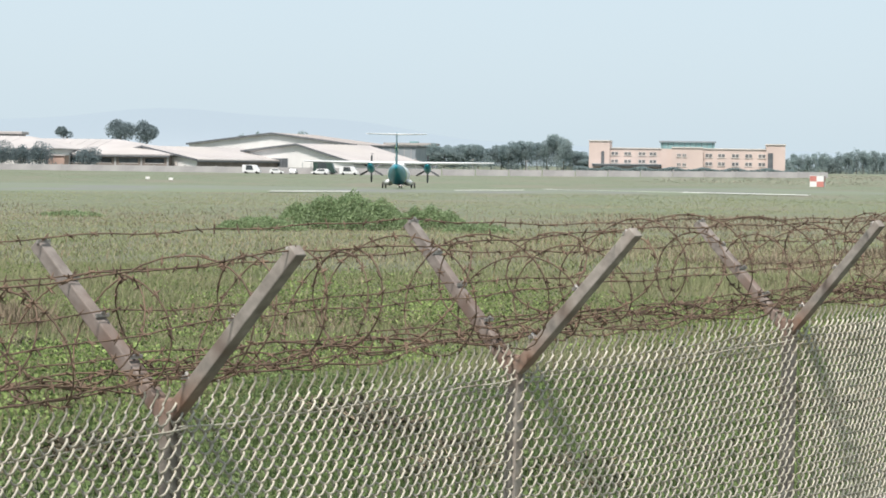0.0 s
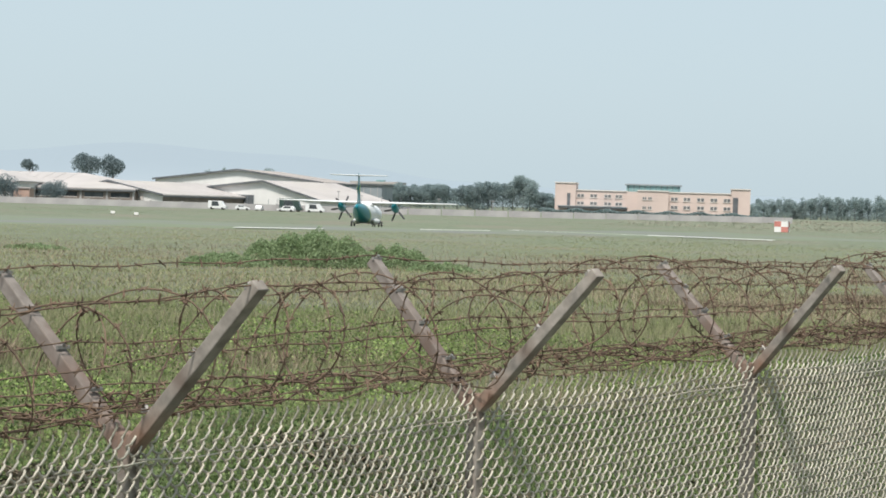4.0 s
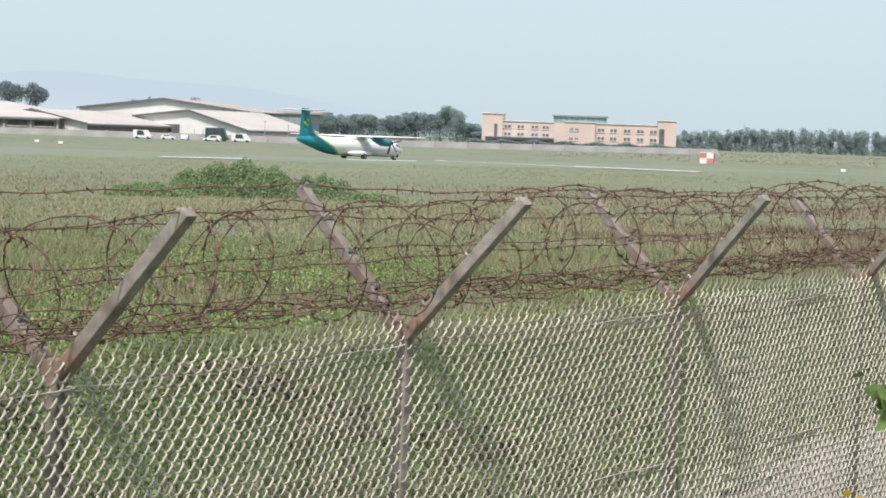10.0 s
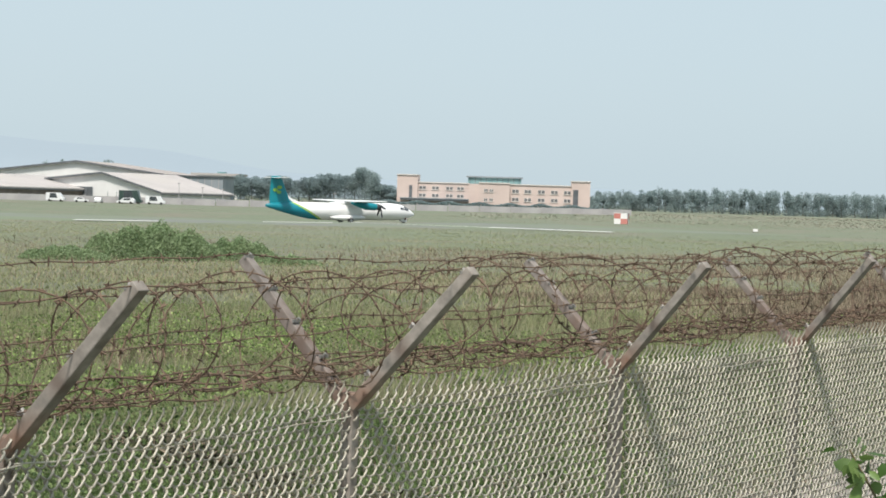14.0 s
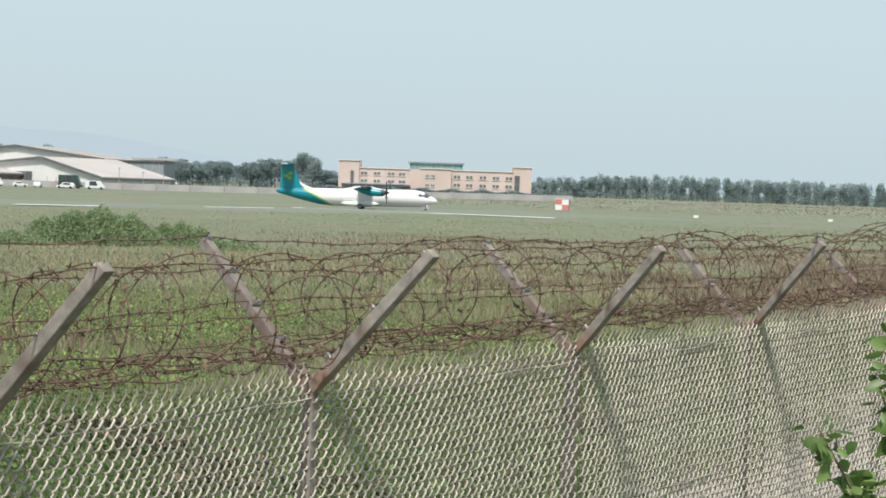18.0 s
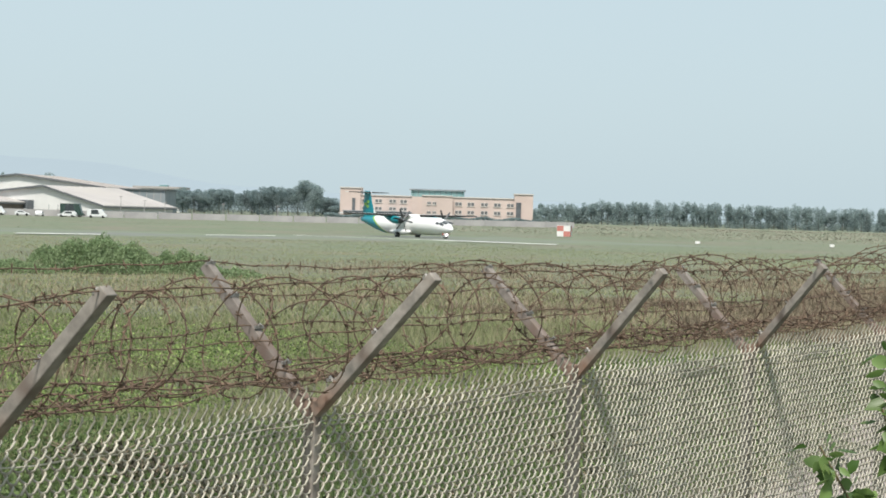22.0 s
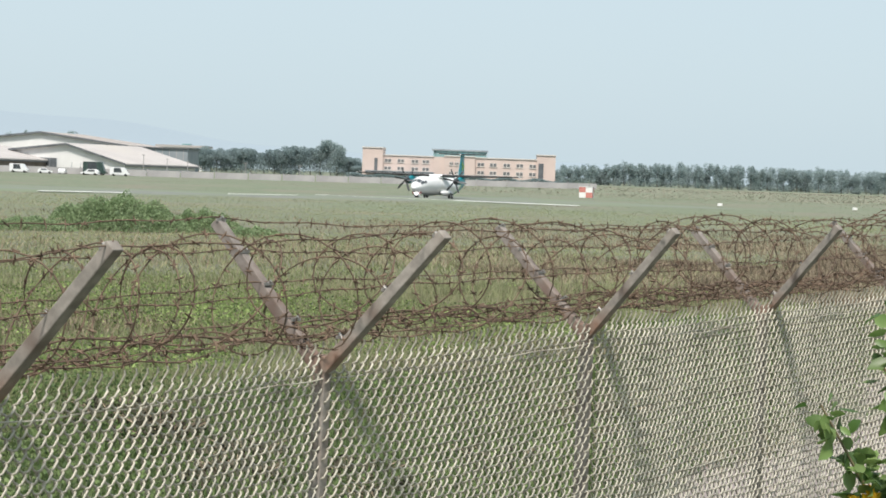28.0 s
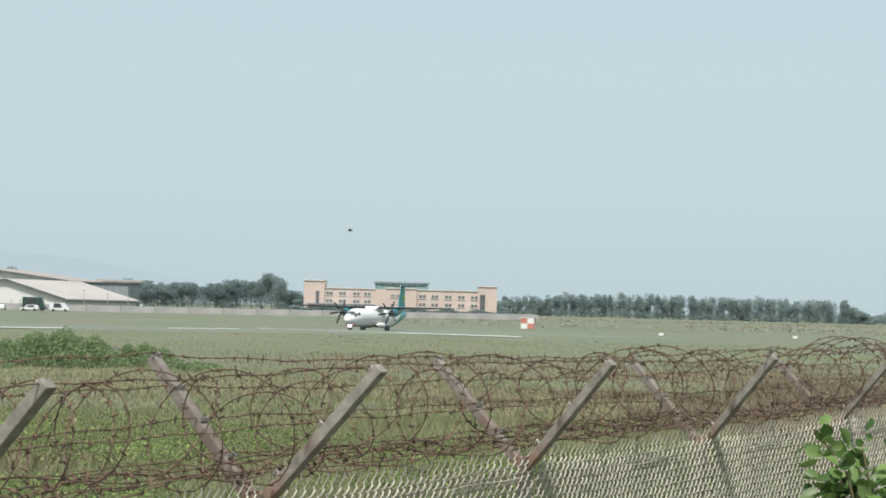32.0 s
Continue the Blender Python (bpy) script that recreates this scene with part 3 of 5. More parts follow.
def build_barbed_wire():
    rd = random.Random(21)
    spine = along_fence()
    nrm = np.array((*FENCE_N, 0.0))
    for side, fr in ((-1, (0.15, 0.52, 0.93)), (1, (0.25, 0.5, 0.73, 0.96))):
        for f in fr:
            ph = rd.uniform(0, 6)
            pts = []
            for u, p in spine:
                q = u % 1
                sag = -0.022 * math.sin(math.pi * q) * (0.5 + 0.5 * math.sin(ph + int(u) * 2.1)) + 0.005 * math.sin(u * 21 + ph)
                out, up = (float(np.interp(u, np.arange(len(POSTS)), [a[j] for a in (ARM_FAR if side > 0 else ARM_NEAR)])) for j in (0, 1))
                lean = float(np.interp(u, np.arange(len(POSTS)), POST_TURN))
                way = np.array((*(FENCE_N * math.cos(radians(lean)) - FENCE_U * math.sin(radians(lean))), 0.0))
                pts.append(p + way * side * out * f + np.array((0, 0, -0.03 + (up + 0.03) * f + 0.038 + sag)))
            ob = part("barbed_wire", fast_mesh("barbed_wire", *barbed(pts, 0.0025, 0.09, 0.02, rd)), M_RUST)
            tagged(ob, "rusty brown barbed wire strung along the post arms", "barbed wire", "barbed wire strands")
    # slack strands lying low over the top of the mesh
    for k in range(4):
        ph = rd.uniform(0, 6)
        pts = []
        for u, p in along_fence(22):
            w = 0.02 * math.sin(u * 7.3 + ph) + 0.012 * math.sin(u * 17.1 + 2 * ph)
            pts.append(p + nrm * (0.03 + 0.025 * k + 0.02 * math.sin(u * 5 + ph)) + np.array((0, 0, 0.055 + 0.014 * (k % 4) + w)))
        ob = part("barbed_wire", fast_mesh("barbed_wire", *barbed(pts, 0.0032, 0.1, 0.02, rd)), M_RUST)
        tagged(ob, "slack rusty barbed strand lying low over the mesh", "barbed wire", "barbed wire strands")
    # sprung coils lying in the fork of the arms
    for turn_way, gap0, rad, wide, lift, ph, lab in (
            (1, 0.36, 0.195, 1.25, 0.23, 0.0, "loose rusty coil of barbed wire lying in the fork"),
            (-1, 0.5, 0.18, 1.3, 0.235, 1.7, "second tangled rusty barbed coil crossing the first"),
            (1, 0.21, 0.026, 2.4, 0.075, 0.6, "crushed rusty barbed coil lying low over the mesh")):
        length = float(np.linalg.norm(np.array(POSTS[-1]) - np.array(POSTS[0])))
        n = int(length / gap0 * 26)
        pts = []
        us = np.array([u for u, _ in spine])
        ps = np.array([p for _, p in spine])
        for i in range(n):
            a = 2 * math.pi * i / 26
            t = i / n * (len(POSTS) - 1)
            t += (0.03 * math.sin(a * 0.37 + ph) + 0.02 * math.sin(a * 0.21) + (0.03 + 0.03 * math.sin(a * 0.11)) * math.sin(a + ph + 0.8 * math.sin(a * 0.19))) * min(1, rad / 0.15)
            c = np.array([np.interp(t, us, ps[:, j]) for j in range(3)])
            r = rad * (1 + 0.13 * math.sin(a * 0.23 + ph) + 0.09 * math.sin(a * 0.71 + 2 * ph) + 0.06 * math.sin(a * 1.63))
            z = lift + 0.22 * rad * math.sin(a * 0.17 + 1 + ph)
            y = 0.3 * rad * math.sin(a * 0.13 + ph) + (0.1 if rad < 0.1 else 0.08)
            pts.append(c + nrm * (y + wide * r * math.cos(turn_way * a + ph)) + np.array((0, 0, max(z + r * math.sin(turn_way * a + ph), 0.03))))
        coil = thing("barbed_coil", lab, "barbed wire", "barbed coils")
        for i in range(0, n - 1, 26):
            part("loop", fast_mesh("loop", *barbed(pts[i:i + 27], 0.003, 0.08, 0.019, rd)), M_RUST, coil)


# ---- the aircraft ----
def loft(sections, steps=28):
    """Skin over oval rings (x, middle z, half width, half height)."""
    bm = bmesh.new()
    rings = []
    for x, zc, w, h in sections:
        rings.append([bm.verts.new((x, w * math.cos(2 * math.pi * k / steps), zc + h * math.sin(2 * math.pi * k / steps))) for k in range(steps)])
    for q, w in zip(rings, rings[1:]):
        for k in range(steps):
            bm.faces.new((q[k], w[k], w[(k + 1) % steps], q[(k + 1) % steps]))
    bm.faces.new(rings[0])
    bm.faces.new(rings[-1])
    bmesh.ops.recalc_face_normals(bm, faces=bm.faces)
    return bm


def aerofoil(stations, upright=False):
    """Skin over wing sections: (span, front x, back x, middle z, thickness); upright swaps span and height."""
    shape = ((1.0, 0.0), (0.93, 0.32), (0.7, 0.5), (0.4, 0.42), (0.0, 0.03), (0.4, -0.3), (0.7, -0.4), (0.93, -0.26))
    bm = bmesh.new()
    rings = []
    for s, xf, xb, zc, th in stations:
        ring = []
        for f, q in shape:
            x = xb + (xf - xb) * f
            ring.append(bm.verts.new((x, zc + q * th, s) if upright else (x, s, zc + q * th)))
        rings.append(ring)
    for q, w in zip(rings, rings[1:]):
        for k in range(8):
            bm.faces.new((q[k], w[k], w[(k + 1) % 8], q[(k + 1) % 8]))
    bm.faces.new(rings[0])
    bm.faces.new(rings[-1])
    bmesh.ops.recalc_face_normals(bm, faces=bm.faces)
    return bm


def livery():
    """White paint in front, teal behind a slanting edge with a thin lime line."""
    m = bpy.data.materials.new("two_tone_livery")
    m.use_nodes = True
    n, l = m.node_tree.nodes, m.node_tree.links
    s = n["Principled BSDF"]
    tc, sep = n.new("ShaderNodeTexCoord"), n.new("ShaderNodeSeparateXYZ")
    l.new(tc.outputs["Object"], sep.inputs[0])
    zz = n.new("ShaderNodeMath")
    zz.operation = "MULTIPLY_ADD"
    zz.inputs[1].default_value, zz.inputs[2].default_value = 1.75, 3.7
    l.new(sep.outputs["Z"], zz.inputs[0])
    add = n.new("ShaderNodeMath")
    add.operation = "ADD"
    l.new(sep.outputs["X"], add.inputs[0])
    l.new(zz.outputs[0], add.inputs[1])
    ramp = n.new("ShaderNodeValToRGB")
    mr = n.new("ShaderNodeMapRange")
    mr.inputs["From Min"].default_value, mr.inputs["From Max"].default_value = -10, 10
    l.new(add.outputs[0], mr.inputs["Value"])
    l.new(mr.outputs[0], ramp.inputs["Fac"])
    e = ramp.color_ramp.elements
    e[0].position, e[0].color = 0.0, (0.002, 0.185, 0.235, 1)
    e[1].position, e[1].color = 0.5, (0.27, 0.42, 0.08, 1)
    w = e.new(0.525)
    w.color = (0.69, 0.69, 0.68, 1)
    ramp.color_ramp.interpolation = "CONSTANT"
    l.new(ramp.outputs["Color"], s.inputs["Base Color"])
    s.inputs["Roughness"].default_value = 0.3
    return m


def build_aircraft():
    p = thing("airplane", "white and teal twin-propeller airliner taxiing on the runway", "airplane")
    p.rotation_mode = "QUATERNION"
    M_LIV = livery()
    # fuselage
    body = loft([(12.75, 1.72, 0.06, 0.06), (12.6, 1.74, 0.26, 0.26), (12.2, 1.8, 0.52, 0.5), (11.6, 1.9, 0.8, 0.78), (10.9, 2.0, 1.02, 1.05), (10.0, 2.1, 1.25, 1.28),
                 (9.0, 2.16, 1.38, 1.4), (8.0, 2.18, 1.43, 1.43), (4.0, 2.18, 1.43, 1.43), (-1.0, 2.18, 1.43, 1.43), (-5.0, 2.18, 1.43, 1.43), (-7.0, 2.28, 1.34, 1.34),
                 (-9.0, 2.5, 1.12, 1.14), (-11.0, 2.75, 0.84, 0.88), (-12.8, 2.95, 0.5, 0.58), (-14.0, 3.05, 0.24, 0.34), (-14.4, 3.08, 0.08, 0.14)])
    part("fuselage", body, M_LIV, p, "white fuselage with a teal rear end", shade=True)
    # cockpit panes, laid on the skin
    def skin(x, deg, side):
        k = np.interp(-x, [-12.2, -11.6, -10.9, -10.0, -9.0], [0, 1, 2, 3, 4])
        zc, w, h = (float(np.interp(k, range(5), v)) for v in ((1.8, 1.9, 2.0, 2.1, 2.16), (0.52, 0.8, 1.02, 1.25, 1.38), (0.5, 0.78, 1.05, 1.28, 1.4)))
        a = radians(deg)
        return Vector((x, side * w * 1.012 * math.cos(a), zc + h * 1.012 * math.sin(a)))
    for side in (-1, 1):
        for x0, x1, d0, d1, d2, d3 in ((11.62, 10.62, 47, 88.5, 47, 88.5), (11.3, 10.35, 19, 45, 22, 45.5), (10.3, 9.6, 18, 38, 20, 40)):
            bm = bmesh.new()
            n = 5
            grid = [[bm.verts.new(skin(x0 + (x1 - x0) * i / n, (d0 + (d2 - d0) * i / n) * (1 - j / n) + (d1 + (d3 - d1) * i / n) * j / n, side)) for j in range(n + 1)] for i in range(n + 1)]
            for i in range(n):
                for j in range(n):
                    bm.faces.new((grid[i][j], grid[i + 1][j], grid[i + 1][j + 1], grid[i][j + 1]))
            bmesh.ops.recalc_face_normals(bm, faces=bm.faces)
            part("cockpit_window", bm, M_GLASS, p)
    # wing, tail
    part("wing", aerofoil([(-13.5, 1.15, -0.4, 3.98, 0.2), (-4.9, 1.9, -0.65, 3.86, 0.46), (0, 1.9, -0.65, 3.84, 0.46), (4.9, 1.9, -0.65, 3.86, 0.46), (13.5, 1.15, -0.4, 3.98, 0.2)]), M_PLANE_W, p, "long straight white high wing")
    part("wing_fairing", loft([(3.6, 3.5, 0.1, 0.1), (2.6, 3.5, 0.8, 0.35), (1.0, 3.52, 1.0, 0.46), (-1.2, 3.5, 0.95, 0.42), (-3.0, 3.42, 0.3, 0.2)], 16), M_PLANE_W, p, shade=True)
    part("tail_fin", aerofoil([(3.2, -9.2, -13.7, 0, 0.36), (3.9, -10.15, -13.75, 0, 0.34), (5.5, -10.9, -13.6, 0, 0.28), (7.3, -11.55, -13.45, 0, 0.2), (7.6, -11.75, -13.4, 0, 0.1)], True), M_TEAL, p, "tall teal tail fin")
    part("dorsal_fin", aerofoil([(2.9, -6.6, -11.0, 0, 0.2), (3.55, -8.2, -11.2, 0, 0.16), (4.3, -9.9, -11.3, 0, 0.1), (5.0, -10.65, -11.3, 0, 0.03)], True), M_PLANE_W, p, "white fillet before the fin")
    part("tailplane", aerofoil([(-4.1, -12.0, -13.35, 7.36, 0.14), (0, -11.2, -13.5, 7.32, 0.26), (4.1, -12.0, -13.35, 7.36, 0.14)]), M_PLANE_W, p, "white tailplane on top of the fin")
    def boot(stations, name_label):
        """Black rubber strip round a leading edge."""
        bm = bmesh.new()
        rings = []
        for s, xf, xb, zc, th in stations:
            c = xf - xb
            rings.append([bm.verts.new((xf - f * c, s, zc + q * th)) for f, q in ((0.1, 0.45), (0.06, 0.4), (-0.008, 0.0), (0.06, -0.34), (0.1, -0.37))])
        for q, w in zip(rings, rings[1:]):
            for k in range(5):
                bm.faces.new((q[k], q[(k + 1) % 5], w[(k + 1) % 5], w[k]))
        bm.faces.new(rings[0])
        bm.faces.new(rings[-1])
        bmesh.ops.recalc_face_normals(bm, faces=bm.faces)
        part("deicing_boot", bm, M_TYRE, p, name_label)
    for side in (-1, 1):
        boot([(side * 13.4, 1.16, -0.4, 3.98, 0.2), (side * 4.9, 1.9, -0.65, 3.86, 0.46), (side * 1.1, 1.9, -0.65, 3.845, 0.46)], "black rubber strip on the wing's leading edge")
        boot([(side * 4.05, -12.0, -13.35, 7.36, 0.14), (side * 0.1, -11.22, -13.5, 7.322, 0.26)], "black rubber strip on the tailplane's leading edge")
    for side in (-1, 1):      # plain three-lobed mark on the fin
        bm = bmesh.new()
        for cx, cz, r, tilt in ((-12.0, 5.75, 0.42, 30), (-12.75, 5.35, 0.4, -40), (-12.1, 4.98, 0.38, -10)):
            bmesh.ops.create_cone(bm, cap_ends=True, segments=14, radius1=r, radius2=r, depth=0.02, matrix=pose(cx, side * 0.175, cz, 90, 0, 0) @ Matrix.Diagonal((1.05, 0.72, 1, 1)))
        part("fin_mark", bm, M_LIME, p, "lime-green rounded mark")
    # belly fairing and gear
    for side in (-1, 1):
        part("gear_fairing", loft([(3.0, 1.15, 0.08, 0.08), (2.2, 1.12, 0.45, 0.38), (0.6, 1.1, 0.62, 0.46), (-1.2, 1.1, 0.6, 0.45), (-2.6, 1.15, 0.3, 0.28), (-3.4, 1.2, 0.05, 0.05)], 16), M_PLANE_W, p, shade=True, m=pose(0, side * 1.35, 0))
        part("gear_leg", lathe([(0.42, 0.07), (1.0, 0.09)], 10, "z", pose(0, side * 1.95, 0, side * -8)), M_METAL, p)
        for dy in (-0.22, 0.22):
            w = part("wheel", lathe([(-0.11, 0.30), (-0.10, 0.40), (-0.04, 0.43), (0.04, 0.43), (0.10, 0.40), (0.11, 0.30)], 18, "y"), M_TYRE, p, "black main wheel", m=pose(0, side * 2.05 + dy, 0.43))
            part("rim", lathe([(-0.118, 0.06), (-0.114, 0.22), (0.114, 0.22), (0.118, 0.06)], 5, "y"), M_METAL, w)
            ROLLING.append((w, 0.43, side * 2.05 + dy, 0.0))
    part("nose_gear_leg", lathe([(0.3, 0.05), (1.1, 0.07)], 10, "z", pose(10.8, 0, 0)), M_METAL, p)
    for side in (-1, 1):
        part("gear_door", box(10.2, side * 0.34 - 0.02, 0.5, 11.3, side * 0.34 + 0.02, 1.05, 0.01), M_PLANE_W, p, "white open nose gear door")
        w = part("nose_wheel", lathe([(-0.07, 0.2), (-0.06, 0.29), (0.06, 0.29), (0.07, 0.2)], 16, "y"), M_TYRE, p, m=pose(10.8, side * 0.16, 0.29))
        part("rim", lathe([(-0.075, 0.05), (-0.072, 0.15), (0.072, 0.15), (0.075, 0.05)], 5, "y"), M_METAL, w)
        ROLLING.append((w, 0.29, side * 0.16, 10.8))
    # Red plate added to paint the glow ring round the lamp, with a backing
    part("glow_ring_plate", box(10.86, -0.72, 0.52, 10.93, 0.72, 0.98, 0.03), M_RED, p, "red plate painting the glow round the taxi light")
    part("glow_plate_backing", box(10.83, -0.74, 0.5, 10.858, 0.74, 1.0, 0.01), M_DARK, p, "dark backing hiding the red plate from behind")
    # Lamp disc widened to take in its glare
    part("taxi_light", lathe([(10.94, 0.36), (11.0, 0.4), (11.04, 0.24)], 16, "x", pose(0, 0, 0.78)), M_LAMP, p, "lit white taxi light")
    # engines
    for side in (-1, 1):
        nac = loft([(4.35, 3.05, 0.28, 0.3), (4.1, 3.02, 0.42, 0.48), (3.3, 3.0, 0.5, 0.6), (1.7, 3.12, 0.52, 0.62), (0.2, 3.4, 0.46, 0.4), (-0.9, 3.62, 0.12, 0.12)], 18)
        part("nacelle", nac, M_TEAL, p, "teal engine nacelle", shade=True, m=pose(0, side * 4.05, 0))
        part("cowl", loft([(4.39, 3.05, 0.29, 0.31), (4.3, 3.045, 0.34, 0.37), (4.1, 3.02, 0.435, 0.495), (3.7, 3.01, 0.475, 0.56)], 18), M_DARK, p, "dark front ring of the nacelle", m=pose(0, side * 4.05, 0), shade=True)
        prop = part("propeller", lathe([(-0.1, 0.3), (0.15, 0.3), (0.45, 0.2), (0.62, 0.04)], 14, "x"), M_DARK, p, "dark six-bladed propeller", m=pose(4.42, side * 4.05, 3.05))
        for k in range(6):
            bl = bmesh.new()
            rings = []
            for r, ch, tw in ((0.22, 0.16, 60), (0.6, 0.28, 45), (1.2, 0.33, 32), (1.75, 0.28, 24), (1.96, 0.14, 20)):
                c, s = math.cos(radians(tw)) * ch, math.sin(radians(tw)) * ch
                rings.append([bl.verts.new((sx * s * 0.5 + ox * 0.03, sx * c * 0.5, r)) for sx, ox in ((-1, 0), (0, 1), (1, 0), (0, -1))])
            for q, w in zip(rings, rings[1:]):
                for j in range(4):
                    bl.faces.new((q[j], q[(j + 1) % 4], w[(j + 1) % 4], w[j]))
            bl.faces.new(rings[-1])
            bmesh.ops.recalc_face_normals(bl, faces=bl.faces)
            part("blade", bl, M_DARK, prop, m=pose(0.08, 0, 0, 60 * k, 0, 0))
        SPINNING.append((prop, side))
    for ob in p.children:      # the body hangs low over its wheels
        if ob.name.split(".")[0] in ("fuselage", "cockpit_window", "wing", "wing_fairing", "dorsal_fin", "gear_fairing", "nacelle", "cowl", "propeller", "gear_door"):
            ob.matrix_basis = Matrix.Translation((0, 0, -BODY_DROP)) @ ob.matrix_basis
        elif ob.name.startswith("deicing_boot") and ob.data.vertices[0].co.z < 6:
            ob.matrix_basis = Matrix.Translation((0, 0, -BODY_DROP))
    part("beacon", lathe([(0.52, 0.06), (0.46, 0.08), (0.41, 0.03)], 10, "z", pose(2.0, 0, 0)), M_NAVRED, p, "red belly beacon")
    return p


ROLLING, SPINNING = [], []
BODY_DROP = 0.27
# seconds, main gear x y, heading in degrees from +x
TAXI_ROWS = [
    (0, -46.07, 269.13, 98.20),
    (1, -46.69, 272.86, 99.12),
    (2, -47.32, 276.56, 98.94),
    (3, -47.88, 280.24, 97.20),
    (4, -48.28, 283.96, 93.71),
    (5, -48.39, 287.67, 88.64),
    (6, -48.17, 291.38, 83.15),
    (7, -47.45, 295.27, 77.67),
    (8, -46.19, 299.23, 70.85),
    (9, -44.60, 303.01, 65.00),
    (10, -42.35, 307.04, 59.43),
    (11, -39.70, 310.96, 54.90),
    (12, -36.79, 314.44, 48.55),
    (13, -34.13, 316.95, 39.04),
    (14, -31.15, 318.91, 30.35),
    (15, -28.16, 320.27, 21.14),
    (16, -25.12, 321.12, 13.02),
    (17, -22.16, 321.55, 6.21),
    (18, -18.93, 321.65, -1.89),
    (19, -16.31, 321.28, -13.65),
    (20, -14.33, 320.52, -28.49),
    (21, -12.87, 319.41, -42.50),
    (22, -11.30, 317.66, -53.72),
    (23, -10.01, 315.51, -63.87),
    (24, -9.12, 313.30, -72.61),
    (25, -8.71, 311.16, -81.13),
    (26, -8.68, 308.97, -89.93),
    (27, -8.94, 306.70, -98.59),
    (28, -9.46, 304.65, -105.83),
    (29, -9.90, 303.31, -108.81),
    (30, -10.00, 302.71, -108.87),
    (31, -10.20, 302.32, -108.94),
    (32, -10.17, 302.25, -108.47)]


def motions():
    plane = bpy.data.objects["airplane"]
    rows = []
    for t, x, y, h in TAXI_ROWS:      # wheels follow the lie of the pad
        gx, gy = x + 10.8 * math.cos(radians(h)), y + 10.8 * math.sin(radians(h))
        rear, front = float(land(x, y)), float(land(gx, gy))
        rows.append((t, pose(x, y, rear + 0.12, 0, -math.degrees(math.atan2(front - rear, 10.8)), h)))
    walk(plane, rows)
    ts = np.array([r[0] for r in TAXI_ROWS], float)
    px, py, ph = (np.array([r[k] for r in TAXI_ROWS]) for k in (1, 2, 3))
    fine = np.arange(0, 32.01, 0.1)
    for wheel, r, off, ahead in ROLLING:
        h = np.radians(np.interp(fine, ts, ph))
        x = np.interp(fine, ts, px) + np.cos(h) * ahead - np.sin(h) * off
        y = np.interp(fine, ts, py) + np.sin(h) * ahead + np.cos(h) * off
        run = np.r_[0, np.cumsum(np.hypot(np.diff(x), np.diff(y)))]
        walk(wheel, [(float(t), pose(ahead, off, r, 0, math.degrees(s / r), 0)) for t, s in zip(fine, run)])
    for prop, side in SPINNING:
        walk(prop, [(float(t), pose(4.42, side * 4.05, 3.05 - BODY_DROP, 47.0 * k, 0, 0)) for k, t in enumerate(fine)])
    for bird, rows in FLYING:
        walk(bird, rows)


FLYING = []


# ---- buildings beyond the runway ----
def gable_shed(label, x, y, turn, left, right, length, eave_l, eave_r, peak, walls, base=0.0, door=None, group="hangars", gable=None):
    """A shed with its gable end at x, y and its ridge along the turned y axis."""
    p = thing("hangar", label, "hangar", group, m=pose(x, y, base, 0, 0, turn))
    body = prism([(-left, 0), (right, 0), (right, eave_r), (0, peak), (-left, eave_l)], 0.0, length)
    part("wall", body, walls, p)
    if gable:
        part("gable_end", prism([(-left + 0.2, 0.05), (right - 0.2, 0.05), (right - 0.2, eave_r - 0.05), (0, peak - 0.1), (-left + 0.2, eave_l - 0.05)], -0.06, -0.002), gable, p, "white boarded gable end")
    for x0, z0, x1, z1 in ((-left, eave_l, 0, peak), (0, peak, right, eave_r)):
        w, d = x1 - x0, z1 - z0
        if x0 < 0:
            a, b = (x0 - 0.8, z0 - 0.8 * d / w), (x1, z1)
        else:
            a, b = (x0, z0), (x1 + 0.8, z1 + 0.8 * d / w)
        roof = part("roof", prism([(a[0], a[1] + 0.05), (b[0], b[1] + 0.05), (b[0], b[1] + 0.4), (a[0], a[1] + 0.4)], -0.9, length + 0.9), M_SHEET, p, "pale corrugated roof sheets")
        part("bargeboard", prism([(a[0], a[1] - 0.15), (b[0], b[1] - 0.15), (b[0], b[1] + 0.46), (a[0], a[1] + 0.46)], -1.1, -0.902), M_FASCIA, p, "dark bargeboard")
        n = int(length / 3.2)
        for k in range(n):     # sheet laps
            yy = -0.5 + (length + 1.0) * (k + 0.5) / n
            part("sheet_lap", prism([(a[0], a[1] + 0.4), (b[0], b[1] + 0.4), (b[0], b[1] + 0.47), (a[0], a[1] + 0.47)], yy, yy + 0.22), M_SHEET, roof)
    part("gutter", box(right + 0.6, -0.9, eave_r - 0.55, right + 0.9, length + 0.9, eave_r - 0.12), M_FASCIA, p, "dark eaves gutter")
    if door:
        for x0, x1, h, mat, lab in door:
            d = part("door", box(x0, -0.12, 0.05, x1, -0.002, h), mat, p, lab)
            n = max(2, int((x1 - x0) / 2.5))
            for k in range(n + 1):
                xx = x0 + (x1 - x0) * k / n
                part("door_rail", box(xx - 0.07, -0.2, 0.05, xx + 0.07, -0.122, h), M_WALLG, d)
    return p


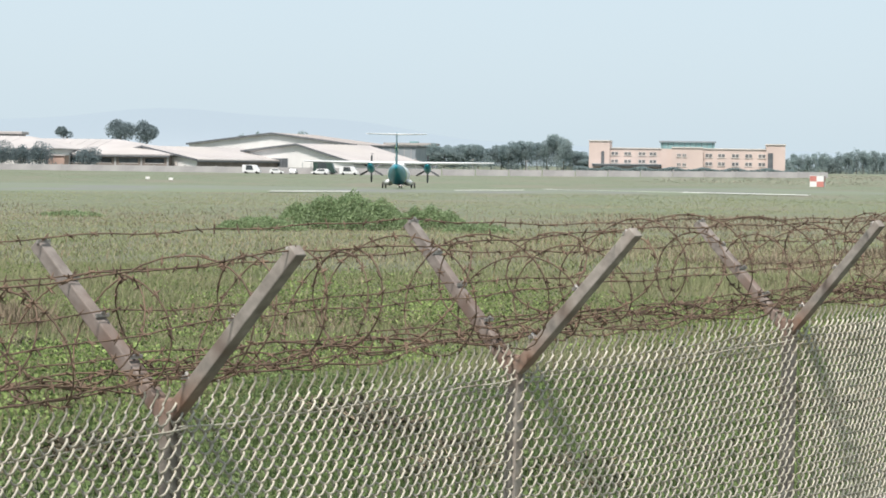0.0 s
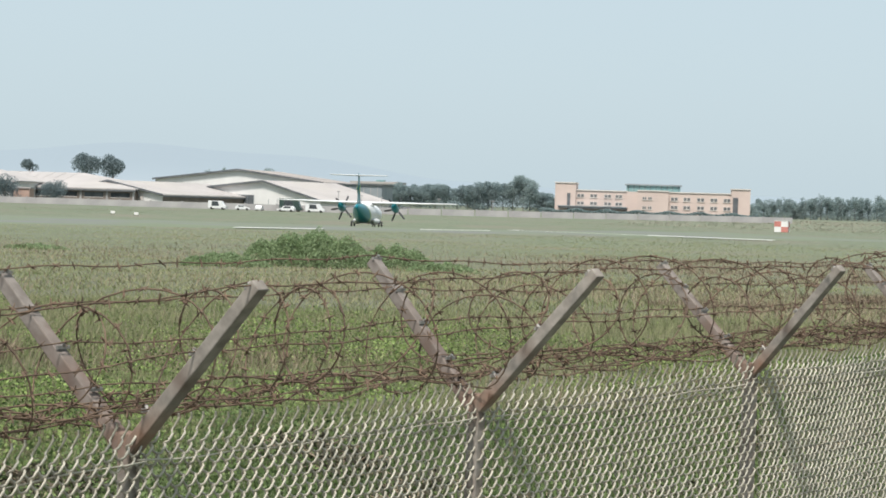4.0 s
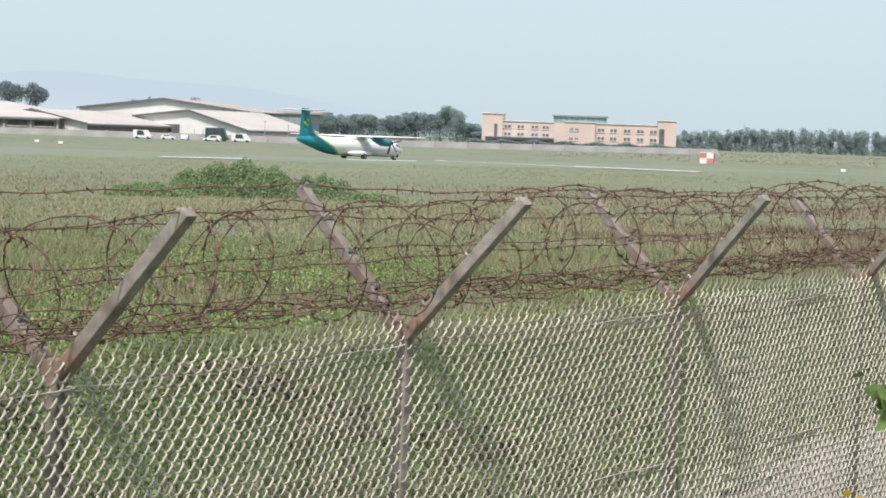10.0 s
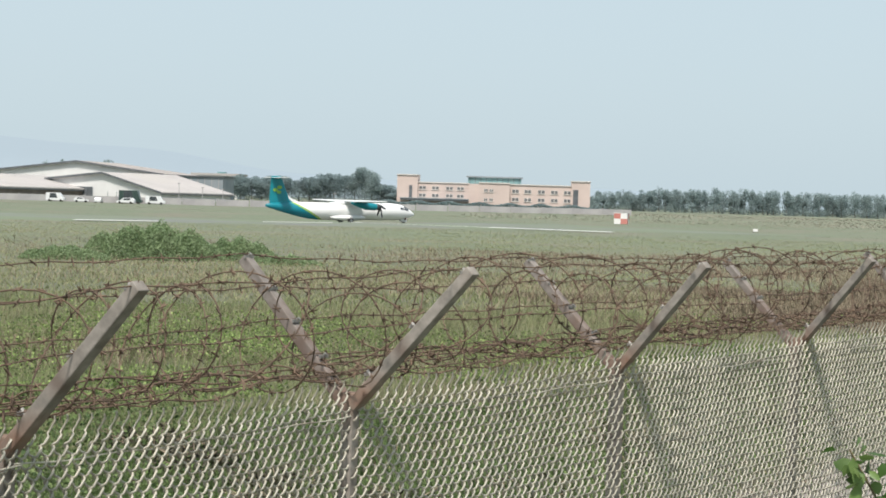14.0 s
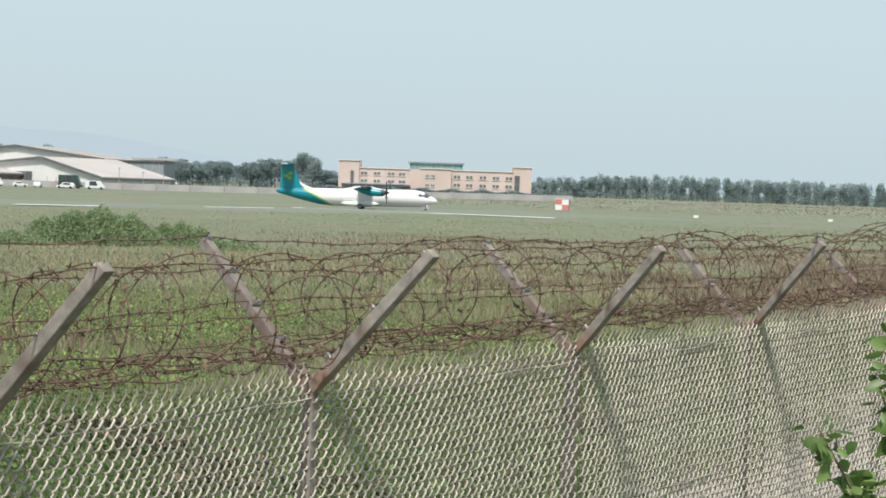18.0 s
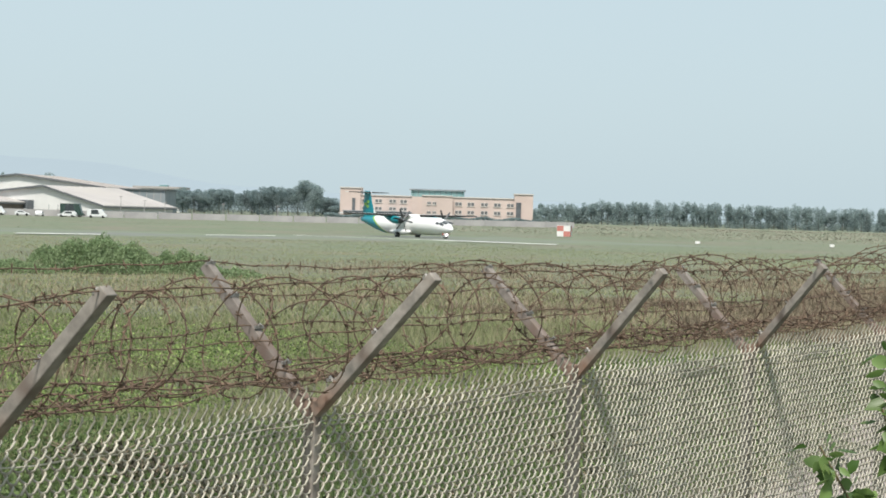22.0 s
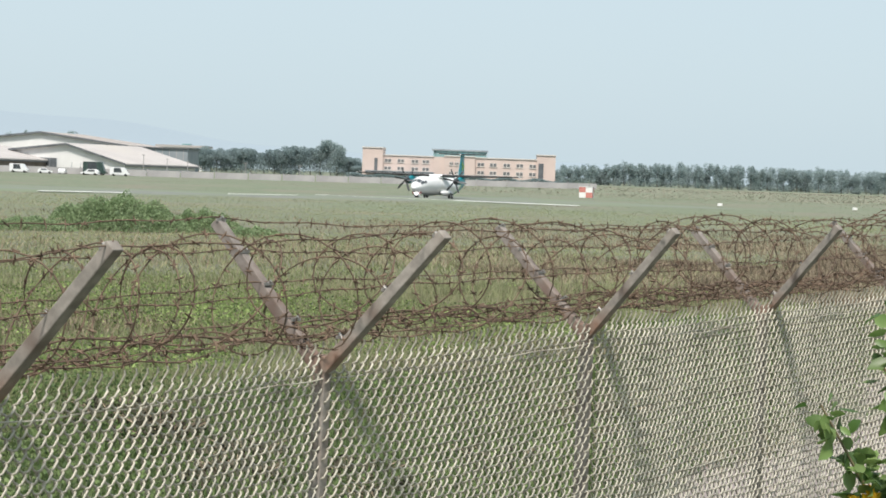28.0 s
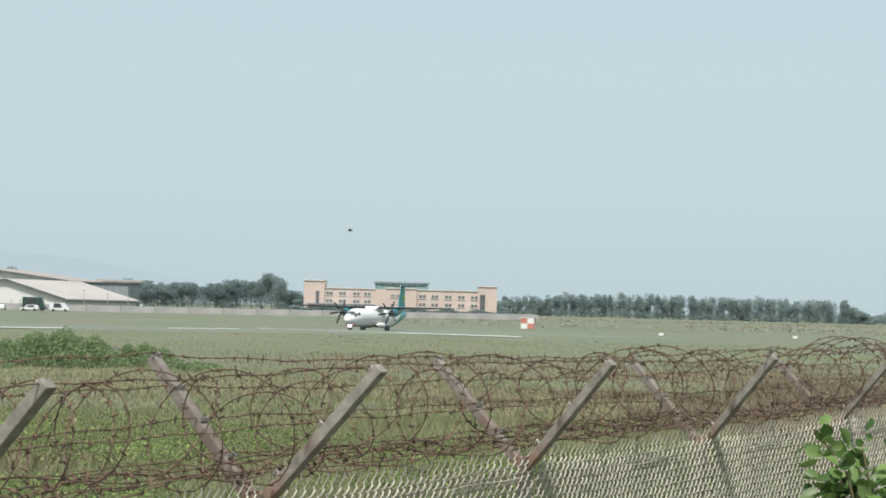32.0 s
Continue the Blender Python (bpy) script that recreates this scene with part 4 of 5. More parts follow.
def long_shed(label, x0, x1, y0, y1, eave, ridge, walls, base=0.0, bays=8, hip=14.0):
    """A shed whose ridge runs across the view."""
    p = thing("hangar", label, "hangar", "hangars", m=pose(x0, y0, base))
    w, dp = x1 - x0, y1 - y0
    part("wall", box(0, 0, 0, w, dp, eave - 0.21), walls, p)
    o, t = 0.8, 0.35
    bm = bmesh.new()
    low = [bm.verts.new(v) for v in ((-o, -o, eave - 0.2), (w + o, -o, eave - 0.2), (w + o, dp + o, eave - 0.2), (-o, dp + o, eave - 0.2))]
    mid = [bm.verts.new((v.co.x, v.co.y, eave - 0.2 + t)) for v in low]
    r0, r1 = bm.verts.new((-o, dp / 2, ridge + t)), bm.verts.new((w - hip, dp / 2, ridge + t))
    bm.faces.new(low)
    for k in range(4):
        bm.faces.new((low[k], low[(k + 1) % 4], mid[(k + 1) % 4], mid[k]))
    bm.faces.new((mid[0], mid[1], r1, r0))
    bm.faces.new((mid[1], mid[2], r1))
    bm.faces.new((mid[2], mid[3], r0, r1))
    bm.faces.new((mid[3], mid[0], r0))
    bmesh.ops.recalc_face_normals(bm, faces=bm.faces)
    roof = part("roof", bm, M_SHEET, p, "pale corrugated roof sheets with a hipped end")
    n = int((w - hip) / 3.5)
    for k in range(n):
        xx = (w - hip) * (k + 0.5) / n
        part("sheet_lap", prism([(-o, eave - 0.2 + t), (dp / 2, ridge + t), (dp / 2, ridge + t + 0.07), (-o, eave - 0.2 + t + 0.07)], xx, xx + 0.25, "x"), M_SHEET, roof)
    part("gutter", box(-0.8, -1.05, eave - 0.7, w + 0.8, -0.8, eave - 0.2), M_FASCIA, p, "dark eaves gutter")
    for k in range(bays + 1):
        xx = w * k / bays
        part("pilaster", box(xx - 0.3, -0.25, 0, xx + 0.3, -0.002, eave - 0.3), M_WALLF, p, "pale wall pier")
    for k in range(bays):
        xa, xb = w * (k + 0.14) / bays, w * (k + 0.86) / bays
        win = part("window", box(xa, -0.1, eave * 0.5, xb, -0.002, eave * 0.78), M_GLASS, p)
        part("frame", box(xa, -0.14, eave * 0.5 - 0.15, xb, -0.102, eave * 0.5), M_FRAME, win)
    return p


def build_hangars():
    gable_shed("large white hangar with a low-pitched gable and dark bargeboard", -153.8, 640, -6, 30, 30, 46, 9.2, 9.4, 13.0, M_WALLW, door=[(-26, 26, 7.5, M_WALLW, "white sliding door"), (17, 27, 9.0, M_FASCIA, "dark high window band")])
    # The open bay's shade is a flat dark panel laid on the wall
    gable_shed("white hangar with a broad pale roof and a dark panel for its open bay", -133.3, 590, -26.6, 22, 22.5, 36, 6.7, 3.4, 8.9, M_WALLW, door=[(-20, -4, 4.6, M_FASCIA, "dark panel standing in for the bay's shaded opening"), (2, 9, 3.4, M_WALLW, "white roller door")])
    gable_shed("low workshop with a pale roof and white gable end", -177.0, 570, -26.6, 14, 22, 44, 5.0, 3.7, 7.5, M_WALLB, door=[(2, 14, 3.2, M_FRAME, "pale roller door")], gable=M_WALLW)
    long_shed("long brown-walled shed with a pale sloping roof", -232, -166.5, 560, 612, 5.1, 9.6, M_WALLB, hip=24.0)
    long_shed("long low white shed with a pale roof", -300, -197, 541, 585, 6.5, 10.0, M_WALLW, bays=12)
    p = thing("roof_lantern", "white flat-topped roof lantern with dark glazing on the shed roofs", "lantern", m=pose(-236.5, 612, 0))
    part("base", box(-5, -3, 5.0, 5, 3, 10.6), M_WALLW, p)
    part("glazing", box(-4.7, -2.7, 10.602, 4.7, 2.7, 11.4), M_FASCIA, p)
    part("roof", box(-5.6, -3.4, 11.402, 5.6, 3.4, 12.4, 0.2), M_SHEET, p)
    p = thing("grey_store", "grey clad store with a pale flat roof", "building", m=pose(-126.0, 652, 0))
    part("wall", box(3.0, 0, 0, 20.0, 24, 9.2), M_WALLG, p)
    part("roof", box(2.6, -0.5, 9.202, 20.5, 24.5, 9.6), M_FASCIA, p)
    for k in range(7):
        part("panel_rib", box(4.0 + 2.4 * k, -0.12, 0.5, 4.2 + 2.4 * k, -0.002, 9.0), M_WALLF, p)
    p = thing("flat_store", "white flat-roofed store behind the grey one", "building", m=pose(-132.5, 775, -0.44) @ Matrix.Diagonal((1.123, 1.123, 1.123, 1)))
    part("wall", box(-5, 0, 0, 11, 20, 10.2), M_WALLW, p)
    part("roof", box(-6, -0.6, 10.202, 11.6, 20.6, 11.0), M_SHEET, p)
    part("vent", box(3, 3, 11.003, 6, 7, 11.6, 0.1), M_TEAL_ROOF, p)
    p = thing("brick_hut", "small orange brick hut beside the sheds", "hut", m=pose(-192.6, 536, 0))
    part("wall", box(-2.6, 0, 0, 2.2, 4, 4.4), M_BRICK, p)
    part("roof", box(-3.0, -0.3, 4.402, 2.6, 4.3, 4.8), M_SHEET, p)
    part("door", box(-3.6, 0.4, 0, -2.603, 3.6, 5.2), M_FASCIA, p)
    # low perimeter wall
    wall = new("perimeter_wall", None)
    tagged(wall, "low grey-pink perimeter wall with concrete piers", "wall", kind="structure")
    span = 9.0
    bay, pier = box(0, 0, -0.5, span - 0.5, 0.3, 1.75), box(-0.5, -0.1, -0.5, 0, 0.4, 1.95)
    bay_m, pier_m = bpy.data.meshes.new("wall_bay"), bpy.data.meshes.new("pier")
    bay.to_mesh(bay_m)
    pier.to_mesh(pier_m)
    bay_m.materials.append(M_WALLF)
    pier_m.materials.append(M_WALLF)
    for k in range(40):
        x = -330 + span * k
        y = 522 + 60 * float(step(-120, 60, x))
        z = float(land(x, y))
        part("wall_bay", bay_m, None, wall, m=pose(x, y, z, 0, 0, 7 if -120 < x < 60 else 0))
        part("pier", pier_m, None, wall, m=pose(x, y, z))


def window_unit(parent, x, z, w, h, y=0.0, panes=2):
    win = part("window", box(x - w / 2, y - 0.06, z - h / 2, x + w / 2, y - 0.004, z + h / 2), M_FRAME, parent)
    for k in range(panes):
        a = x - w / 2 + w * (k + 0.09) / panes
        b = x - w / 2 + w * (k + 0.91) / panes
        part("pane", box(a, y - 0.1, z - h / 2 + 0.12, b, y - 0.062, z + h / 2 - 0.12), M_PANE, win)
    part("sill", box(x - w / 2 - 0.15, y - 0.22, z - h / 2 - 0.16, x + w / 2 + 0.15, y - 0.002, z - h / 2 - 0.01), M_FRAME, win)


def build_terminal():
    """The long salmon building: two towers, two window wings, a middle block and a glazed top."""
    p = thing("office_building", "long salmon-rendered three-storey office building with a blue-green rooftop storey", "building", m=pose(-48, 680, 1.2))

    def w(name, x0, x1, y0, y1, z1, mat=M_TERRA, lab=""):
        return part(name, box(x0, y0, -1.5, x1, y1, z1), mat, p, lab)
    w("tower", -0.4, 6.9, 0, 14, 11.1, lab="salmon corner tower")
    # Dark slabs proud of the wall paint in the shade of each recess
    w("recess_shade", 3.9, 5.0, -0.3, -0.002, 7.6, M_FASCIA, "dark slab standing in for the shaded recess")
    w("wing", 6.903, 25.0, 1.2, 14, 8.6)
    w("block", 25.003, 28.6, 0.4, 14, 8.7)
    w("middle_block", 28.603, 39.6, -0.8, 14, 9.0)
    w("wing", 39.603, 61.4, 1.2, 14, 8.7)
    w("recess_shade", 62.0, 63.8, -0.3, -0.002, 7.6, M_FASCIA, "dark slab standing in for the shaded recess")
    w("tower", 61.403, 68.0, 0, 14, 10.4, lab="salmon corner tower")
    for x0, x1, y0, z in ((6.9, 25.0, 0.9, 8.6), (39.6, 61.4, 0.9, 8.7), (28.6, 39.6, -1.1, 9.0), (-0.6, 7.1, -0.3, 11.1), (61.2, 68.2, -0.3, 10.4)):
        part("parapet", box(x0, y0, z + 0.003, x1, 14.2, z + 0.35), M_FRAME, p, "pale parapet coping")
    top = part("roof_storey", box(24.6, 4, 8.0, 43.5, 13, 11.0), M_TEAL_ROOF, p, "blue-green glazed rooftop storey")
    part("roof_edge", box(24.0, 3.4, 11.003, 44.0, 13.6, 11.5), M_WALLG, top, "dark roof edge")
    for j in range(10):
        part("mullion", box(25.2 + 1.95 * j, 3.9, 8.9, 25.35 + 1.95 * j, 3.998, 11.0), M_FASCIA, top)
    for x in (8.6, 13.2, 18.2, 22.1):
        for z in (6.85, 4.15):
            window_unit(p, x, z, 2.5, 1.25, 1.2)
    for x in (31.2, 33.1):
        for z in (6.5, 3.2):
            window_unit(p, x, z, 1.4, 1.1, -0.8)
    for x in (41.6, 46.0, 50.8, 55.4, 60.0):
        for z in (6.5, 3.6):
            window_unit(p, x, z, 2.5, 1.35, 1.2)
    part("canopy", box(1.0, -3.0, 2.3, 25.0, 1.195, 2.9), M_FASCIA, p, "dark flat canopy")
    part("canopy_edge", box(0.8, -3.2, 2.903, 25.2, 1.19, 3.2), M_WALLG, p, "pale grey canopy edge")
    part("plinth", box(25.2, -1.4, -1.2, 66.0, -0.9, 0.9), M_WALLF, p)


def car(x, y, turn, mat, label, l=4.4, w=1.8, h=1.45, van=False):
    p = thing("van" if van else "car", label, "van" if van else "car", "parked vehicles", m=pose(x, y, float(land(x, y)), 0, 0, turn))
    if van:
        out = [(-l / 2, 0.35), (l / 2, 0.35), (l / 2, 0.95), (l / 2 - 0.5, 1.1), (l / 2 - 1.3, h), (-l / 2, h)]
    else:
        out = [(-l / 2, 0.3), (l / 2, 0.3), (l / 2, 0.75), (l / 2 - 1.1, 0.9), (l / 2 - 1.9, h), (-l / 2 + 0.6, h), (-l / 2, 0.95)]
    bm = prism(out, -w / 2, w / 2)
    bmesh.ops.bevel(bm, geom=list(bm.edges), offset=0.08, segments=2, affect="EDGES")
    part("body", bm, mat, p)
    for s in (-1, 1):
        part("side_window", prism([(-l * 0.3, 0.98), (l * 0.14, 0.98), (l * 0.05, h - 0.14), (-l * 0.28, h - 0.14)], s * (w / 2 + 0.005), s * (w / 2 + 0.02)), M_GLASS, p)
        for xx in (-l * 0.31, l * 0.31):
            part("wheel", lathe([(-0.1, 0.28), (-0.08, 0.33), (0.08, 0.33), (0.1, 0.28)], 14, "y", pose(xx, s * (w / 2 - 0.08), 0.33)), M_TYRE, p)


def build_airfield_things():
    car(-122.0, 514, 10, M_CAR, "white hatchback parked before the hangars", l=3.9)
    car(-117.5, 515, 95, M_CAR, "white car parked nose-on before the hangars")
    car(-109.6, 513, 178, M_CAR, "white estate car parked before the hangars", l=4.9, h=1.6)
    car(-101.8, 514, 5, M_CAR, "white panel van parked before the hangars", l=5.2, h=2.3, w=2.0, van=True)
    car(-109.5, 519, 0, M_CAR_D, "dark green box van parked behind white cars", l=6.4, h=3.6, w=2.2, van=True)
    car(-129.5, 516, 0, M_CAR, "white panel van parked beside the workshop", l=5.0, h=2.4, w=2.0, van=True)
    # chequered hut
    p = thing("checkered_hut", "red and white chequered equipment hut on the airfield grass", "hut", m=pose(17.4, 378, float(land(17.4, 378)), 0, 0, -12) @ Matrix.Diagonal((0.9, 0.9, 0.9, 1)))
    part("body", box(-1.45, -1.2, 0.1, 1.45, 1.2, 2.45, 0.02), M_WHITE, p, "white painted body")
    for i, j in ((0, 1), (1, 0)):
        x0, z0 = -1.45 + 1.45 * i, 0.12 + 1.16 * j
        part("red_panel", box(x0 + 0.01, -1.225, z0, x0 + 1.44, -1.203, z0 + 1.15), M_RED, p)
        part("red_panel", box(1.453, -1.18 + 1.2 * (1 - i), z0, 1.475, -0.02 + 1.2 * (1 - i), z0 + 1.15), M_RED, p)
    part("roof", box(-1.5, -1.25, 2.453, 1.5, 1.25, 2.53), M_WHITE, p)
    part("mast", lathe([(2.53, 0.03), (3.3, 0.02)], 6, "z", pose(0.5, 0.4, 0)), M_DARK, p)
    for x, y in ((38.4, 333), (63.1, 341), (-110.7, 359), (-104.9, 355), (88, 360)):
        p = thing("marker_board", "small white marker board on the airfield grass", "marker board", "marker boards", m=pose(x, y, float(land(x, y))))
        part("board", box(-0.42, -0.05, 0.2, 0.42, 0.05, 0.66, 0.02), M_WHITE, p)
        for xx in (-0.3, 0.3):
            part("leg", box(xx - 0.03, -0.03, 0, xx + 0.03, 0.03, 0.2), M_DARK, p)
    for x, h in ((-104, 4.6), (-97, 3.6), (-74, 3.2), (-58, 3.0), (-91, 3.2)):
        y = 560.0
        p = thing("lamp_post", "thin grey lamp post before the woodland", "lamp post", "lamp posts", m=pose(x, y, float(land(x, y))))
        part("pole", lathe([(0, 0.12), (h + 1, 0.08)], 8, "z"), M_WALLF, p)
        part("head", box(-0.5, -0.15, h + 1.0, 0.5, 0.15, h + 1.2, 0.03), M_WALLF, p)


# ---- trees ----
def crown(x, y, z, w, h, n, size, lobes=7, flat=1.0, loose=0.5, lump=(0.27, 0.42)):
    """Leaves on the skins of a few overlapping lumps."""
    c = np.stack([rng.uniform(-0.32, 0.32, lobes) * w, rng.uniform(-0.32, 0.32, lobes) * w, rng.uniform(-0.3, 0.34, lobes) * h], -1)
    c[0] = 0
    r = rng.uniform(*lump, lobes)
    k = rng.integers(0, lobes, n)
    d = random_ways(n, 0.25)
    rad = (1.05 - loose * rng.uniform(0, 1, n) ** 1.5)[:, None]
    q = c[k] + d * rad * r[k][:, None] * np.array((w, w, h * flat))
    return leaf_cloud(q + np.array((x, y, z)), size, 0.2, 0.45)


def trunk(x, y, z0, z1, r):
    zs = np.linspace(z0, z1, 6)
    pts = np.stack([x + 0.12 * np.sin(zs), y + 0.1 * np.cos(zs * 1.3), zs], -1)
    return tube_arrays(pts, np.linspace(r, r * 0.35, 6), 6)


def lone_tree(label, x, y, w, h, foot, mat, n=1500, size=0.5, group="", lobes=8, flat=1.0):
    z = float(land(x, y))
    p = thing("tree", label, "tree", group, m=pose(x, y, z))
    limbs = [trunk(0, 0, 0, foot + (h - foot) * 0.6, 0.28)]
    for k in range(5):
        a = k * 1.26 + 0.4
        e = np.array((math.cos(a) * w * 0.3, math.sin(a) * w * 0.3, foot + (h - foot) * (0.45 + 0.08 * k)))
        limbs.append(tube_arrays([(0, 0, foot * 0.9 + 0.4 * k), e * (0.5, 0.5, 0.8), e], (0.14, 0.1, 0.04), 5))
    part("trunk", fast_mesh("trunk", *joined(limbs)), M_BARK, p, "grey-brown trunk with limbs")
    part("crown", fast_mesh("crown", *crown(0, 0, (foot + h) / 2, w, h - foot, n, size, lobes, flat)), mat, p, "dense green crown")


def woodland(name, label, spots, mat, size=0.42, per=3600, slim=False):
    """Many far trees as one body of leaves, and their trunks as another."""
    vs, ts = [], []
    for x, y, w, h in spots:
        z = float(land(x, y))
        foot = h * (0.16 if slim else 0.06)
        if slim:
            vs.append(crown(x, y, z + (foot + h) / 2, w * 1.3, h - foot, per, size, 14, 1.0, 0.6, (0.17, 0.28)))
        else:     # broad rounded heads
            vs.append(crown(x, y, z + h * 0.64, w * 1.4, h * 0.7, int(per * 1.3), size, 18, 0.95, 0.5, (0.16, 0.27)))
        vs.append(crown(x + rng.uniform(-1, 1), y, z + h * (0.16 if slim else 0.25), w * 1.4, h * (0.4 if slim else 0.6), per // 3, size * 0.9, 5))
        ts.append(trunk(x, y, z, z + h * 0.8, 0.22))
    tagged(part(name, fast_mesh(name, *joined(vs)), mat), label, "woodland", kind="stuff")
    tagged(part(name + "_trunks", fast_mesh(name + "_trunks", *joined(ts)), M_BARK), "bare grey trunks among the far trees", "trunks", kind="stuff")


def build_trees():
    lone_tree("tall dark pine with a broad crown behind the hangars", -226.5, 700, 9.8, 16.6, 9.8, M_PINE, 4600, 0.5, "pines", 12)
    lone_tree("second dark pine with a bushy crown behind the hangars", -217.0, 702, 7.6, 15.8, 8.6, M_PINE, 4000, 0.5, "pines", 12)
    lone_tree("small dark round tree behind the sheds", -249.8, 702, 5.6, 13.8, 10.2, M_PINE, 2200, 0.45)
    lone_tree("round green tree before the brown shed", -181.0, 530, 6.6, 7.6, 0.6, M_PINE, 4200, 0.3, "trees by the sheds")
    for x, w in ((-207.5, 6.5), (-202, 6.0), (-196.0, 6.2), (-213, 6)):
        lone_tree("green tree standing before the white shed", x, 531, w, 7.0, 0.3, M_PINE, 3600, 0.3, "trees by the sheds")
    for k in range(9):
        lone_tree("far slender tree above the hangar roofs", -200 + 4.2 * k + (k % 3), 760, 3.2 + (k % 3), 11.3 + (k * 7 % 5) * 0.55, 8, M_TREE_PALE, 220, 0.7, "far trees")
    rd = random.Random(3)
    spots = []
    x = -118.0
    while x < -48:
        h = 9.4 + rd.uniform(-0.7, 0.7)
        h += 2.2 * math.exp(-((x + 77) / 4.5) ** 2)
        if x > -72:
            h = 4.2 + 9.8 * math.exp(-((x + 66.5) / 7.5) ** 2) + rd.uniform(-0.4, 0.4)
        if x > -60:
            h = max(2.6, h)
        spots.append((x, 752 + rd.uniform(-8, 8), 6.6 + rd.uniform(-1, 1.4), h))
        x += rd.uniform(2.6, 4.4)
    tall = [s for s in spots if -72 < s[0] < -61]
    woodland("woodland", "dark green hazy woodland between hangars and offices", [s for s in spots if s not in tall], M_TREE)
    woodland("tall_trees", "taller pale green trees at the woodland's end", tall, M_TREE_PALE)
    spots = []
    x = 23.0
    while x < 182:
        h = 6.5 + 3.0 * min(1, max(0, (x - 23) / 30)) + rd.uniform(-1.0, 1.0)
        if x > 168:
            h = max(3.0, 8.5 - (x - 168) * 0.45)
        spots.append((x, 800 + rd.uniform(-10, 10), 3.8 + rd.uniform(-0.8, 1.2), h))
        x += rd.uniform(1.5, 2.7)
    for k in range(40):
        spots.append((184 + k * 4.5, 900 + rd.uniform(-10, 10), 7, 5 + rd.uniform(-1, 1.5)))
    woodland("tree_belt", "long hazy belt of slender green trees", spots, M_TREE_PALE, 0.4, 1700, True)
    # hedge at the foot of the offices
    n = 9000
    q = np.stack([rng.uniform(-52, 22, n), 655 + rng.uniform(-1.5, 1.5, n), np.zeros(n)], -1)
    q[:, 2] = land(q[:, 0], q[:, 1]) + rng.uniform(0, 1, n) ** 0.7 * (1.5 + 0.4 * np.sin(q[:, 0] * 0.6))
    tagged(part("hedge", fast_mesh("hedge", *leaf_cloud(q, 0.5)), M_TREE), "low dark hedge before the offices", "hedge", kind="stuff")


# ---- meadow ----
def scatter(n, y0, y1, clear=5.5, power=1.0):
    y = y0 + (y1 - y0) * rng.uniform(0, 1, n) ** power
    x = rng.uniform(-0.43, 0.29, n) * y + rng.uniform(-1.5, 1.5, n)
    along = (x - FENCE_P[0]) * FENCE_U[0] + (y - FENCE_P[1]) * FENCE_U[1]
    keep = behind(x, y) > clear - 5.0 + track_edge(along) + rng.normal(0, 0.6, n)
    return x[keep], y[keep]


def patch(x, y, scale, seed):
    """A smooth number from 0 to 1 over the ground."""
    s = scale
    v = np.sin(x / s + seed) + np.sin(y / s * 0.8 + 2 * seed + np.sin(x / s * 0.7)) + np.sin((x + y) / s * 0.6 + 3 * seed) + 0.7 * np.sin((x - y) / s * 1.7 + seed)
    return np.clip(v / 4.5 + 0.5, 0, 1)


def blades(x, y, h, w, lean):
    n = len(x)
    a = rng.uniform(0, 2 * np.pi, n)
    up = np.stack([np.cos(a) * lean * h, np.sin(a) * lean * h, h], -1)
    ac = np.stack([-np.sin(a + 0.6), np.cos(a + 0.6), 0 * a], -1) * w[:, None]
    return leaves(np.stack([x, y, land(x, y) - 0.02], -1), up, ac, 0.0)


